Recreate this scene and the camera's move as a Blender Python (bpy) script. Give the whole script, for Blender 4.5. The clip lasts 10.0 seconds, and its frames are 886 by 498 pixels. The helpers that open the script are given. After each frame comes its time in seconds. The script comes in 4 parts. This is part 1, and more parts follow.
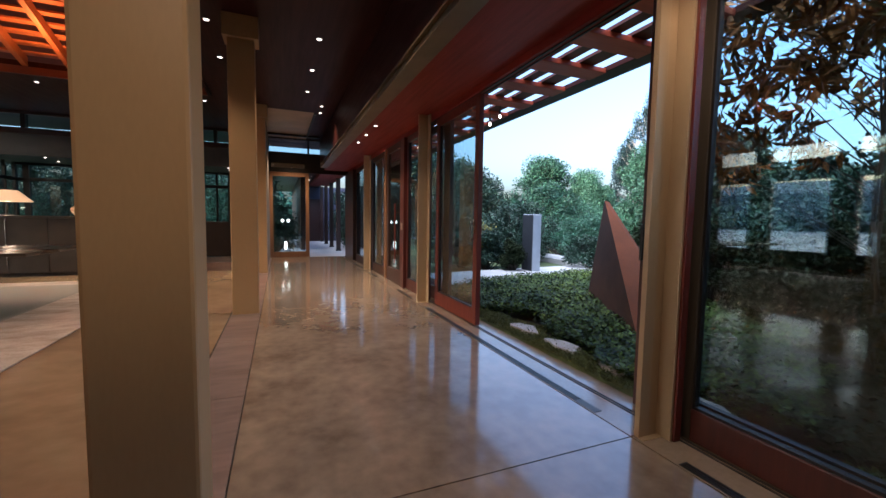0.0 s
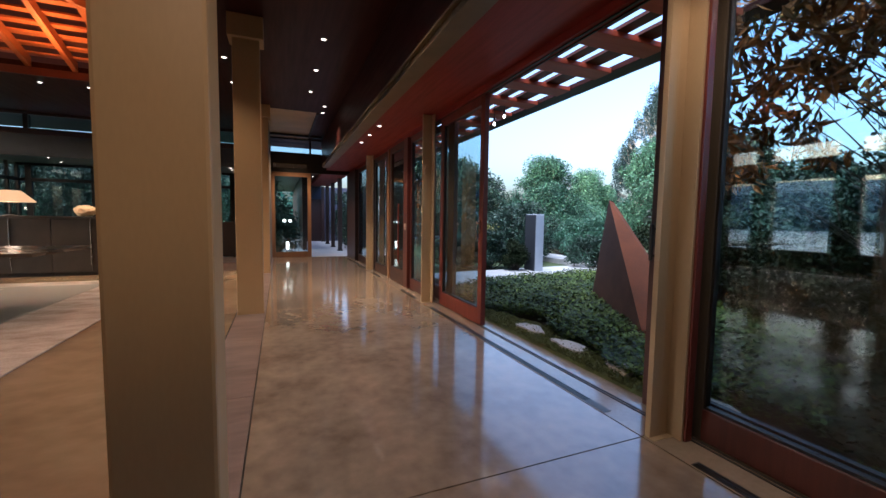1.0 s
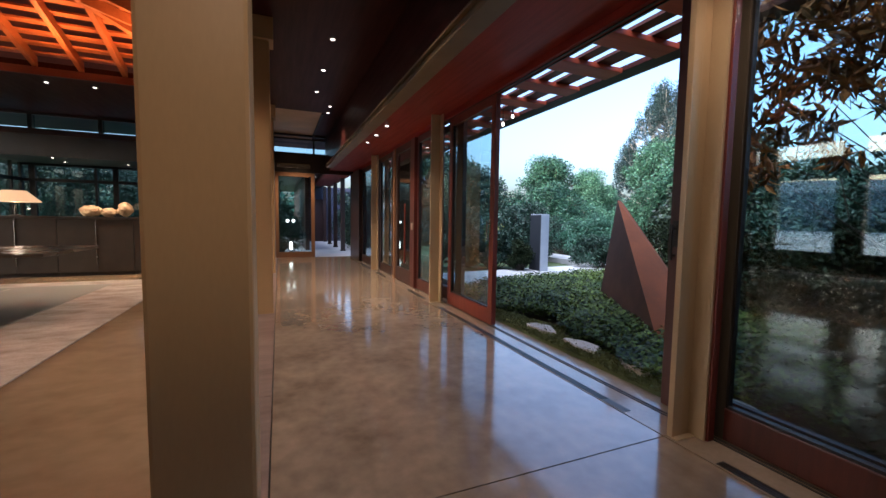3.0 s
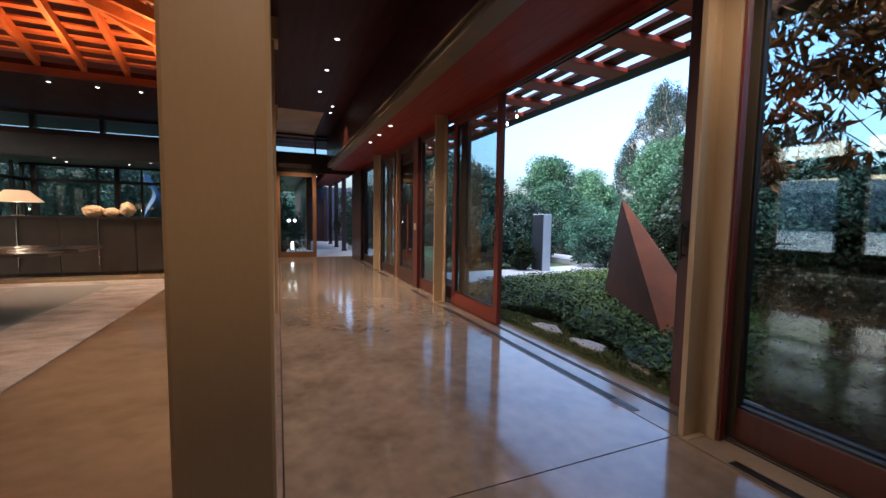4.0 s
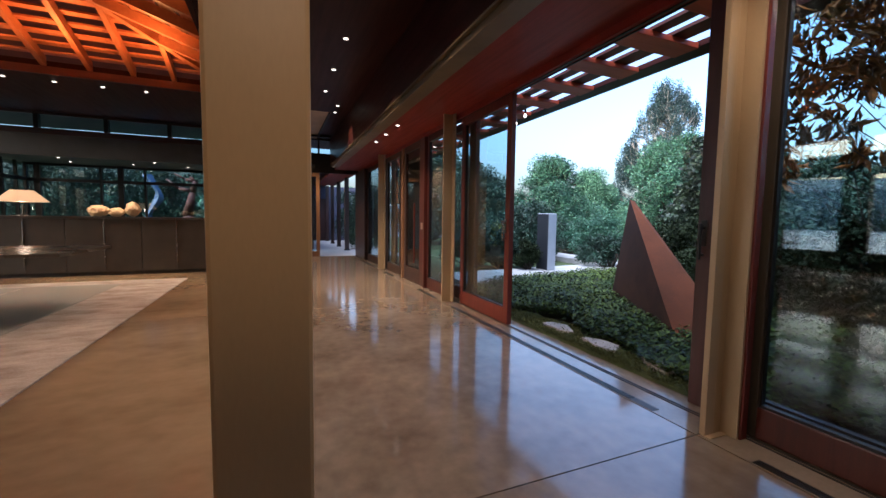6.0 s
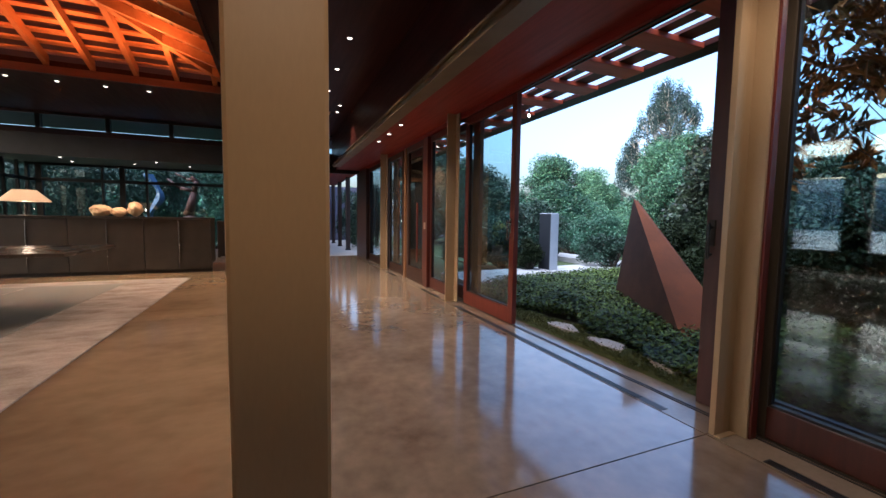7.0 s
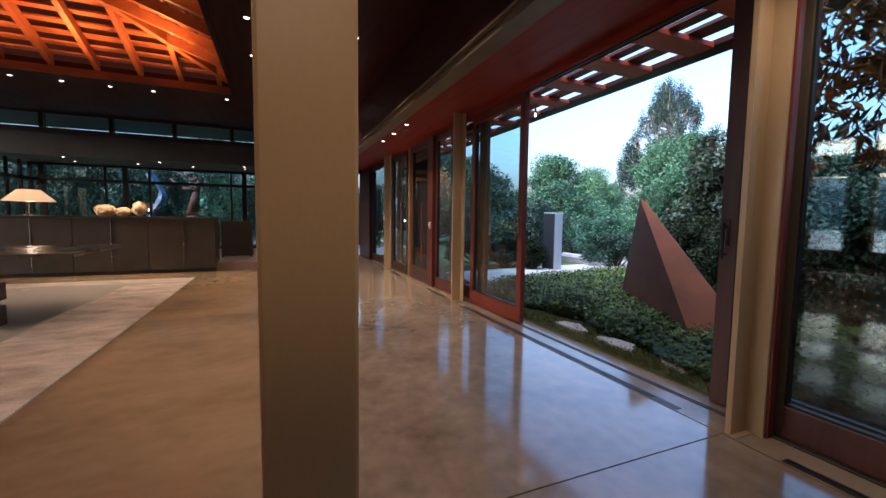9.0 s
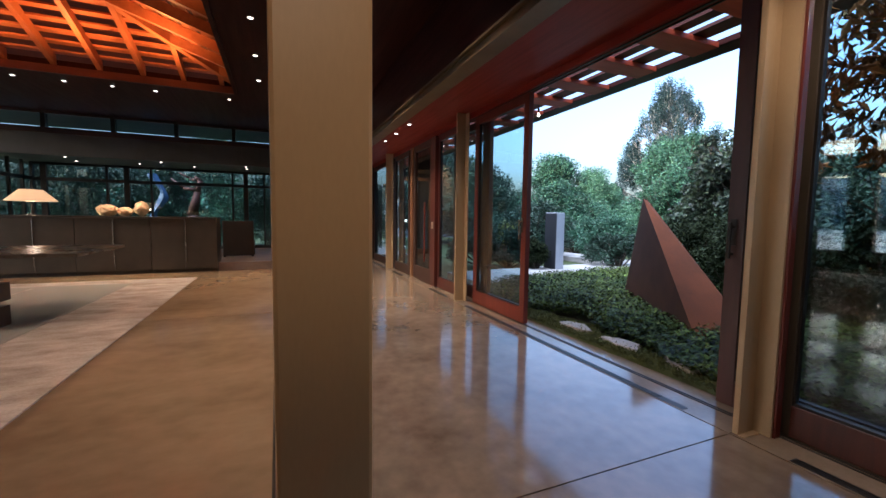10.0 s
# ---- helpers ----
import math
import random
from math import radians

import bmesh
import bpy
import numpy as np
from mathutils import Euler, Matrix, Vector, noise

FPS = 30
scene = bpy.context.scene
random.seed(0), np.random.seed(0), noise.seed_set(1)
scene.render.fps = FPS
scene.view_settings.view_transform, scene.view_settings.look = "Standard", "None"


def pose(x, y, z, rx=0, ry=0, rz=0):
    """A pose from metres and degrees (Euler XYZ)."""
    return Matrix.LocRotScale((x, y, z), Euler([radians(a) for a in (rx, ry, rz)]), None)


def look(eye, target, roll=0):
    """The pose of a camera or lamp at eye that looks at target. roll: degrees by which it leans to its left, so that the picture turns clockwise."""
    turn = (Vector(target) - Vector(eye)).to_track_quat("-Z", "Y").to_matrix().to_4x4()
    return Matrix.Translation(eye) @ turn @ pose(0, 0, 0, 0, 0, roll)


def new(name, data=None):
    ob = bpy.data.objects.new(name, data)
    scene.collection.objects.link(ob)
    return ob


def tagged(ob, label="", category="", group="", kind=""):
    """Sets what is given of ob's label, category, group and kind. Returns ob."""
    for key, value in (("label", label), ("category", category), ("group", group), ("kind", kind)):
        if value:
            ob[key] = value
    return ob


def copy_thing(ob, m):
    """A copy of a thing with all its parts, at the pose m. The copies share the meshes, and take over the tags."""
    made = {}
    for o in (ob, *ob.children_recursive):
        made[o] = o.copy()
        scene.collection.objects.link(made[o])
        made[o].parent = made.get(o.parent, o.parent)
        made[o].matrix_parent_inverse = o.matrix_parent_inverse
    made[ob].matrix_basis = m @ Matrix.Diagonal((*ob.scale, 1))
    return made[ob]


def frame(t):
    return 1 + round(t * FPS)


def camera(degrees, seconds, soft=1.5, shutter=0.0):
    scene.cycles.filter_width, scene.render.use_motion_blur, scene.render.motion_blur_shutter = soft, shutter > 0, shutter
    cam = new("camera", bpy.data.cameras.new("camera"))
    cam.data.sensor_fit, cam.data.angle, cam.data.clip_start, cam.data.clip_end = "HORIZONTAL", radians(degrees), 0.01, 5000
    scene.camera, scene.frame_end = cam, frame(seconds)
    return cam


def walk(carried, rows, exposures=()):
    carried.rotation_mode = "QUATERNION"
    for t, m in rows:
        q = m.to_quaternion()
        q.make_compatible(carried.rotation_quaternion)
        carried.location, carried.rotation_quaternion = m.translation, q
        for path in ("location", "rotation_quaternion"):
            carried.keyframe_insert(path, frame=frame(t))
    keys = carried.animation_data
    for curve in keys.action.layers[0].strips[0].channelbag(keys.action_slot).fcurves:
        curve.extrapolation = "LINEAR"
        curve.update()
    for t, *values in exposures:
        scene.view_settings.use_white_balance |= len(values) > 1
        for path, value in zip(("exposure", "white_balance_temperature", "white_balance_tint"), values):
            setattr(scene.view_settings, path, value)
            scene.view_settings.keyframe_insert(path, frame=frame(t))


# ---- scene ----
cam = camera(96.2, 10.0)
METRES, EYE, TILT, LEAN, TURN = 0.55, 1.15, 0.0, 0.0, -22.4
ROWS = [
    (0.0, 0.0, 0.0, 0.0, 0.07, -4.15, -0.91),
    (0.5, -0.0527, 0.0014, 0.0011, 0.07, -4.16, -0.88),
    (1.0, -0.1057, 0.0009, 0.0001, 0.07, -4.16, -0.87),
    (1.5, -0.1608, -0.0002, -0.0013, 0.04, -4.15, -0.87),
    (2.0, -0.2156, -0.0019, 0.0014, -0.0, -4.16, -0.86),
    (2.5, -0.2689, -0.0004, -0.0032, 0.02, -4.14, -0.85),
    (4.0, -0.444, -0.0029, -0.0092, -0.09, -4.16, -0.85),
    (4.5, -0.4958, -0.0023, -0.0089, -0.1, -4.18, -0.83),
    (5.0, -0.5516, -0.0025, -0.0066, -0.12, -4.21, -0.81),
    (5.5, -0.6072, -0.0027, -0.0045, -0.14, -4.24, -0.79),
    (7.0, -0.7626, -0.0052, -0.0091, -0.21, -4.29, -0.79),
    (7.5, -0.8049, -0.005, -0.0092, -0.22, -4.31, -0.79),
    (8.0, -0.8452, -0.0052, -0.0101, -0.21, -4.33, -0.77),
    (8.5, -0.8853, -0.0055, -0.0106, -0.22, -4.34, -0.77),
    (9.0, -0.9228, -0.004, -0.01, -0.23, -4.35, -0.75),
    (9.5, -0.9612, -0.0032, -0.0115, -0.24, -4.35, -0.75),
    (10.0, -0.999, -0.004, -0.0102, -0.23, -4.37, -0.75),
]
walk(cam, [(t, pose(0, 0, EYE, TILT, LEAN, TURN) @ pose(METRES * x, METRES * y, METRES * z, 90 + pitch, roll, yaw)) for t, x, y, z, yaw, pitch, roll in ROWS], [(0.0, 2.80, 5650, 17), (10.0, 2.80, 5650, 17)])

# ---- world and large lights ----
world = bpy.data.worlds.new("dusk_sky")
scene.world = world
world.use_nodes = True
wn = world.node_tree
sky = wn.nodes.new("ShaderNodeTexSky")
sky.sky_type = 'NISHITA'
sky.sun_disc = False
sky.sun_elevation = radians(12)
sky.sun_rotation = radians(-98)
sky.air_density, sky.dust_density, sky.ozone_density = 1.0, 6.0, 2.3
wn.nodes["Background"].inputs["Strength"].default_value = 0.13
wn.links.new(sky.outputs["Color"], wn.nodes["Background"].inputs["Color"])

sun_data = bpy.data.lights.new("overcast_sun", 'SUN')
sun_data.energy, sun_data.angle, sun_data.color = 1.4, radians(60), (0.97, 0.98, 1.0)
sun = new("overcast_sun", sun_data)
sun.matrix_world = look((-3.5, 0.2, 14), (0, 0, 0))

WARM = (1.0, 0.73, 0.46)
LAMPS = 0.25


def spot(x, y, z, watts, cone=95, color=WARM, down=True):
    data = bpy.data.lights.new("spot_lamp", 'SPOT')
    data.energy, data.color, data.spot_size, data.spot_blend = watts * LAMPS, color, radians(cone), 0.7
    data.shadow_soft_size = 0.04
    ob = new("spot_lamp", data)
    ob.matrix_world = pose(x, y, z, 0 if down else 180, 0, 0)
    return ob


CEIL, SOFFIT = 3.42, 2.57
CORRIDOR_Y = (-2.45, -1.3, -0.15, 1.0, 2.15, 3.3, 4.3, 5.45, 6.6, 7.73)
SOFFIT_Y = (6.12, 6.84, 7.56)
for yy, w in ((3.3, 34), (5.45, 60), (7.73, 75)):
    spot(0.5, yy, CEIL - 0.03, w)
# fill without a fixture, added to brighten the near post and jamb
spot(1.40, 0.95, SOFFIT - 0.03, 20, 165)
spot(0.5, 1.0, CEIL - 0.03, 24)
# two bluish fill lamps added to lighten the covered walk
spot(1.5, 15.0, 2.69, 28, 130, (0.72, 0.76, 1.0))
spot(1.5, 19.4, 2.69, 60, 140, (0.72, 0.76, 1.0))
# another added soffit lamp that no fixture holds
spot(1.40, 4.75, SOFFIT - 0.03, 18, 85)
# unseen lamp added behind the camera to shape light on the near column
column_fill = spot(-0.42, -1.3, CEIL - 0.05, 66, 42)
column_fill.matrix_world = look((-0.42, -1.3, CEIL - 0.05), (-0.40, 1.4, 2.0))
# strong fill without a fixture, added to light the link's floor
spot(0.35, 11.5, CEIL - 0.03, 210)
for yy in SOFFIT_Y:
    spot(1.38, yy, SOFFIT - 0.03, 45)
for yy, w in ((-1.3, 24), (2.15, 34), (4.3, 44), (6.63, 70)):
    spot(-0.75, yy, CEIL - 0.03, w)
for xx in (-3.84, -2.53, -1.33):
    spot(xx, 9.2, CEIL - 0.03, 62)
spot(0.83, 8.85, CEIL - 0.03, 60)
# uplights on the ledge of the lantern roof
ORANGE = (1.0, 0.40, 0.10)
for xx in (-5.6, -4.4, -3.2, -2.1):
    up = spot(xx, 7.75, 3.47, 28, 170, ORANGE)
    up.matrix_world = pose(xx, 7.75, 3.47, 172, 0, 0)
for yy in (1.2, 3.2, 5.2, 7.0):
    up = spot(-2.0, yy, 3.47, 25, 170, ORANGE)
    up.matrix_world = pose(-2.0, yy, 3.47, 180, 12, 0)
for yy in (2.0, 5.5):
    up = spot(-6.4, yy, 3.47, 20, 170, ORANGE)
    up.matrix_world = pose(-6.4, yy, 3.47, 180, -12, 0)

# ---- materials ----


def material(name, base, rough=0.5, metal=0.0, other=None, scale=6.0, fine=60.0, bump=0.1, rough_var=0.1, stretch=(1, 1, 1), mix=0.5, island=0.0, spec=0.5, coat=0.0):
    m = bpy.data.materials.new(name)
    m.use_nodes = True
    nt = m.node_tree
    b = nt.nodes["Principled BSDF"]
    tc = nt.nodes.new("ShaderNodeTexCoord")
    mp = nt.nodes.new("ShaderNodeMapping")
    mp.inputs["Scale"].default_value = stretch
    nt.links.new(tc.outputs["Object"], mp.inputs["Vector"])
    n1 = nt.nodes.new("ShaderNodeTexNoise")
    n1.inputs["Scale"].default_value, n1.inputs["Detail"].default_value, n1.inputs["Roughness"].default_value = scale, 6, 0.6
    n2 = nt.nodes.new("ShaderNodeTexNoise")
    n2.inputs["Scale"].default_value, n2.inputs["Detail"].default_value = fine, 3
    for n in (n1, n2):
        nt.links.new(mp.outputs["Vector"], n.inputs["Vector"])
    ramp = nt.nodes.new("ShaderNodeMapRange")
    ramp.inputs["From Min"].default_value, ramp.inputs["From Max"].default_value = 0.3, 0.7
    add = nt.nodes.new("ShaderNodeMath")
    add.operation = 'MULTIPLY_ADD'
    nt.links.new(n2.outputs["Fac"], add.inputs[0])
    add.inputs[1].default_value = 0.35
    nt.links.new(n1.outputs["Fac"], add.inputs[2])
    sub = nt.nodes.new("ShaderNodeMath")
    sub.operation = 'SUBTRACT'
    nt.links.new(add.outputs[0], sub.inputs[0])
    sub.inputs[1].default_value = 0.175
    nt.links.new(sub.outputs[0], ramp.inputs["Value"])
    cm = nt.nodes.new("ShaderNodeMix")
    cm.data_type = 'RGBA'
    cm.inputs["A"].default_value = (*base, 1)
    cm.inputs["B"].default_value = (*(other or [c * 0.75 for c in base]), 1)
    nt.links.new(ramp.outputs["Result"], cm.inputs["Factor"])
    last = cm.outputs["Result"]
    if island:
        geo = nt.nodes.new("ShaderNodeNewGeometry")
        hs = nt.nodes.new("ShaderNodeHueSaturation")
        mr = nt.nodes.new("ShaderNodeMapRange")
        mr.inputs["To Min"].default_value, mr.inputs["To Max"].default_value = 1 - island, 1 + island
        nt.links.new(geo.outputs["Random Per Island"], mr.inputs["Value"])
        nt.links.new(mr.outputs["Result"], hs.inputs["Value"])
        nt.links.new(last, hs.inputs["Color"])
        last = hs.outputs["Color"]
    nt.links.new(last, b.inputs["Base Color"])
    rr = nt.nodes.new("ShaderNodeMapRange")
    rr.inputs["To Min"].default_value, rr.inputs["To Max"].default_value = max(0.02, rough - rough_var), min(1, rough + rough_var)
    nt.links.new(n1.outputs["Fac"], rr.inputs["Value"])
    nt.links.new(rr.outputs["Result"], b.inputs["Roughness"])
    b.inputs["Metallic"].default_value = metal
    b.inputs["Specular IOR Level"].default_value = spec
    b.inputs["Coat Weight"].default_value = coat
    b.inputs["Coat Roughness"].default_value = max(0.08, rough * 0.7)
    if bump:
        bp = nt.nodes.new("ShaderNodeBump")
        bp.inputs["Strength"].default_value, bp.inputs["Distance"].default_value = bump, 0.01
        nt.links.new(n2.outputs["Fac"], bp.inputs["Height"])
        nt.links.new(bp.outputs["Normal"], b.inputs["Normal"])
    return m


def glow(name, color, strength):
    m = bpy.data.materials.new(name)
    m.use_nodes = True
    b = m.node_tree.nodes["Principled BSDF"]
    b.inputs["Base Color"].default_value = (*color, 1)
    b.inputs["Emission Color"].default_value = (*color, 1)
    b.inputs["Emission Strength"].default_value = strength
    return m


def glass(name, tint, gain=0.95, base=0.095):
    m = bpy.data.materials.new(name)
    m.use_nodes = True
    nt = m.node_tree
    nt.nodes.remove(nt.nodes["Principled BSDF"])
    lw = nt.nodes.new("ShaderNodeLayerWeight")
    lw.inputs["Blend"].default_value = 0.5
    pw = nt.nodes.new("ShaderNodeMath")
    pw.operation = 'POWER'
    nt.links.new(lw.outputs["Facing"], pw.inputs[0])
    pw.inputs[1].default_value = 4.0
    ma = nt.nodes.new("ShaderNodeMath")
    ma.operation = 'MULTIPLY_ADD'
    nt.links.new(pw.outputs[0], ma.inputs[0])
    ma.inputs[1].default_value, ma.inputs[2].default_value = gain, base
    tr = nt.nodes.new("ShaderNodeBsdfTransparent")
    tr.inputs["Color"].default_value = (*tint, 1)
    gl = nt.nodes.new("ShaderNodeBsdfGlossy")
    gl.inputs["Roughness"].default_value = 0.004
    mx = nt.nodes.new("ShaderNodeMixShader")
    nt.links.new(ma.outputs[0], mx.inputs["Fac"])
    nt.links.new(tr.outputs[0], mx.inputs[1])
    nt.links.new(gl.outputs[0], mx.inputs[2])
    nt.links.new(mx.outputs[0], nt.nodes["Material Output"].inputs["Surface"])
    return m


CONCRETE = material("polished_concrete", (0.34, 0.262, 0.19), 0.115, 0, (0.15, 0.112, 0.08), 1.5, 11, 0.008, 0.05, (1, 0.9, 1), spec=0.9, coat=0.2)
CONCRETE_ROOM = material("honed_concrete", (0.35, 0.238, 0.135), 0.15, 0, (0.23, 0.152, 0.084), 1.2, 9, 0.01, 0.05, (0.8, 1.1, 1), spec=0.15)
STONE_BAND = material("dark_stone_band", (0.26, 0.185, 0.155), 0.34, 0, (0.15, 0.108, 0.09), 2.2, 12, 0.04, 0.08, (0.6, 2.2, 1))
CURB = material("honed_stone_curb", (0.30, 0.24, 0.18), 0.16, 0, (0.22, 0.175, 0.13), 3, 40, 0.01, 0.05, spec=0.8)
JOINT = material("joint_mortar", (0.05, 0.045, 0.04), 0.8)
STEEL = material("painted_steel", (0.47, 0.305, 0.150), 0.42, 0.0, (0.41, 0.262, 0.128), 1.2, 90, 0.0, 0.04, (1, 1, 0.25), spec=0.3)
BEAM_STEEL = material("olive_painted_steel", (0.20, 0.145, 0.08), 0.42, 0.2, (0.15, 0.11, 0.06), 3, 300, 0.015, 0.04, (1, 1, 0.25))
STEEL_POST = material("satin_steel", (0.48, 0.36, 0.22), 0.32, 0.25, (0.41, 0.305, 0.19), 3, 250, 0.0, 0.03, (1, 1, 0.2))
BLACK_STEEL = material("blackened_steel", (0.035, 0.032, 0.03), 0.4, 0.6, (0.055, 0.05, 0.045), 3, 120, 0.03, 0.1)
BRONZE = material("dark_bronze_frame", (0.03, 0.027, 0.025), 0.45, 0.4, None, 5, 100, 0.02)
CHERRY = material("red_cedar_frame", (0.15, 0.025, 0.015), 0.35, 0, (0.11, 0.02, 0.013), 4, 80, 0.04, 0.08, (6, 6, 0.5), coat=0.2)
WALNUT = material("oiled_walnut_frame", (0.26, 0.125, 0.055), 0.4, 0, (0.17, 0.08, 0.035), 4, 70, 0.04, 0.08, (6, 6, 0.5), coat=0.15)
CHERRY_Y = material("red_cedar_soffit", (0.30, 0.037, 0.023), 0.42, 0, (0.20, 0.026, 0.017), 3, 70, 0.04, 0.08, (7, 0.4, 6), spec=0.18)
OLIVE = material("olive_bronze_stile", (0.10, 0.082, 0.060), 0.4, 0.2, (0.075, 0.062, 0.046), 4, 80, 0.02, 0.06, (6, 6, 0.5))
PLUM = material("plum_stained_frame", (0.075, 0.028, 0.026), 0.4, 0, (0.05, 0.02, 0.019), 4, 80, 0.03, 0.08, (6, 6, 0.5))
MAROON = material("dark_maroon_cedar_frame", (0.095, 0.020, 0.013), 0.35, 0, (0.06, 0.013, 0.009), 4, 80, 0.04, 0.08, (6, 6, 0.5), coat=0.2)
PERGOLA = material("pergola_cedar", (0.50, 0.085, 0.038), 0.45, 0, (0.36, 0.058, 0.026), 3, 70, 0.05, 0.08, (0.5, 6, 6), spec=0.3)
DARKWOOD = material("dark_stained_ceiling_wood", (0.050, 0.013, 0.010), 0.36, 0, (0.026, 0.008, 0.007), 3, 80, 0.03, 0.08, (6, 0.35, 6), spec=0.08)
PERGOLA_Y = material("dark_cedar_slat", (0.11, 0.030, 0.020), 0.5, 0, (0.07, 0.02, 0.014), 3, 80, 0.04, 0.08, (6, 0.35, 6), spec=0.3)
DARKWOOD_X = material("dark_stained_wood", (0.050, 0.022, 0.016), 0.42, 0, (0.035, 0.016, 0.012), 3, 80, 0.03, 0.08, (0.35, 6, 6))
FIR = material("fir_rafter", (0.46, 0.155, 0.048), 0.5, 0, (0.36, 0.105, 0.03), 4, 60, 0.05, 0.08, (3, 0.4, 3), island=0.12)
# reddish fir, darkened in colour because less light reaches the edge beam
FIR_DIMMED = material("dimmed_fir_beam", (0.22, 0.055, 0.022), 0.5, 0, (0.15, 0.038, 0.016), 4, 60, 0.05, 0.08, (0.4, 3, 3))
FIR_DARK = material("fir_deck", (0.10, 0.03, 0.012), 0.6, 0, None, 4, 60, 0.05)
LEATHER = material("dark_brown_leather", (0.018, 0.010, 0.008), 0.5, 0, (0.012, 0.007, 0.006), 5, 90, 0.06, 0.08)
CABINET = material("dark_metal_cabinet", (0.075, 0.062, 0.050), 0.36, 0.4, (0.05, 0.041, 0.033), 2, 90, 0.03, 0.06)
CHROME = material("brushed_steel_pull", (0.6, 0.56, 0.5), 0.25, 1.0, None, 5, 200, 0.01)
RUG_PALE = material("pale_wool_rug", (0.62, 0.54, 0.46), 0.95, 0, (0.33, 0.26, 0.20), 2.8, 60, 0.3, 0.03, (0.9, 1.7, 1), spec=0.05)
RUG_DARK = material("grey_wool_rug", (0.34, 0.33, 0.29), 0.95, 0, (0.36, 0.33, 0.27), 2.5, 150, 0.3, 0.03, spec=0.05)
PLASTER = material("dark_plaster", (0.20, 0.15, 0.11), 0.7, 0, None, 2, 60, 0.05)
GREY_PLASTER = material("grey_plaster", (0.07, 0.07, 0.07), 0.55, 0, None, 2, 60, 0.05)
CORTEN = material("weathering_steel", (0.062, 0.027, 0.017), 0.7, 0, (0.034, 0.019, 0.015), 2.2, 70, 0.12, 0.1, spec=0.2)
# rust of the sloping side, warmed in colour for the interior light on it
CORTEN_LIT = material("warm_lit_weathering_steel", (0.135, 0.036, 0.009), 0.8, 0, (0.08, 0.026, 0.010), 2.2, 70, 0.12, 0.1, spec=0.2)
RUST = material("dull_red_rust", (0.12, 0.030, 0.018), 0.7, 0, (0.07, 0.022, 0.015), 4, 60, 0.1, 0.1)
GRANITE = material("grey_granite", (0.42, 0.45, 0.49), 0.6, 0, (0.33, 0.36, 0.40), 3, 90, 0.12)
# granite for the slab's left side, shade put into the colour
GRANITE_SHADED = material("shaded_granite", (0.03, 0.033, 0.04), 0.35, 0, (0.035, 0.04, 0.048), 3, 90, 0.05)
PAVING = material("pale_paving", (0.42, 0.42, 0.41), 0.6, 0, (0.34, 0.34, 0.33), 3, 60, 0.08)
FLAG = material("flagstone", (0.40, 0.35, 0.30), 0.7, 0, (0.30, 0.26, 0.22), 5, 60, 0.15)
SOIL = material("garden_soil", (0.035, 0.028, 0.018), 0.95, 0, None, 8, 80, 0.5)
LAWN = material("mown_lawn", (0.05, 0.075, 0.02), 0.9, 0, (0.035, 0.055, 0.016), 1.5, 60, 0.4)
MOSS = material("moss", (0.085, 0.10, 0.022), 0.95, 0, (0.05, 0.06, 0.015), 12, 90, 0.7)
BARK = material("bark", (0.08, 0.06, 0.045), 0.9, 0, (0.05, 0.04, 0.03), 6, 50, 0.6, stretch=(3, 3, 0.6))
BIRCH = material("birch_bark", (0.5, 0.48, 0.44), 0.8, 0, (0.15, 0.13, 0.11), 5, 40, 0.3)
LEAF_COVER = material("groundcover_leaf", (0.075, 0.105, 0.016), 0.5, 0, (0.022, 0.042, 0.012), 2.2, 30, 0, 0.08, island=0.85, spec=0.12)
LEAF_DARK = material("evergreen_leaf", (0.026, 0.060, 0.036), 0.55, 0, (0.016, 0.038, 0.024), 1, 20, 0, 0.05, island=0.6, spec=0.3)
# evergreen leaf with the garden's deep shade put into its colour
LEAF_DEEP_SHADE = material("deep_shade_leaf", (0.020, 0.030, 0.012), 0.6, 0, (0.014, 0.02, 0.01), 1, 20, 0, 0.05, island=0.4, spec=0.06)
# darker copy of the maple leaf, its shade put into the colour
LEAF_SHADE = material("shaded_maple_leaf", (0.030, 0.050, 0.028), 0.5, 0, (0.015, 0.026, 0.016), 0.8, 20, 0, 0.05, island=0.7, spec=0.3)
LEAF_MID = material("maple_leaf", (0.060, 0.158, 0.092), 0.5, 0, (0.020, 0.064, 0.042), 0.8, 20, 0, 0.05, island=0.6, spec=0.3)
LEAF_LIGHT = material("pale_green_leaf", (0.095, 0.22, 0.13), 0.5, 0, (0.055, 0.14, 0.085), 0.8, 20, 0, 0.05, island=0.5, spec=0.3)
LEAF_BIRCH = material("birch_leaf", (0.020, 0.052, 0.050), 0.5, 0, (0.012, 0.032, 0.032), 0.8, 20, 0, 0.05, island=0.5, spec=0.3)
# leaf with the spotlight's gold put into its colour
LEAF_GOLD_LIT = material("gold_lit_leaf", (0.20, 0.19, 0.04), 0.5, 0, (0.12, 0.12, 0.03), 2, 20, 0, 0.05, island=0.5, spec=0.2)
# rust and green leaf, brightened in colour for warm light from indoors
LEAF_RUST_LIT = material("warm_lit_rust_green_leaf", (0.42, 0.14, 0.035), 0.45, 0, (0.09, 0.09, 0.03), 1.6, 20, 0, 0.05, island=0.5, spec=0.12)
DOOR_GLASS = glass("coated_double_glass", (0.80, 0.87, 0.87), 0.95, 0.06)
CLEAR = glass("low_iron_glass", (0.92, 0.945, 0.95), 0.95, 0.055)
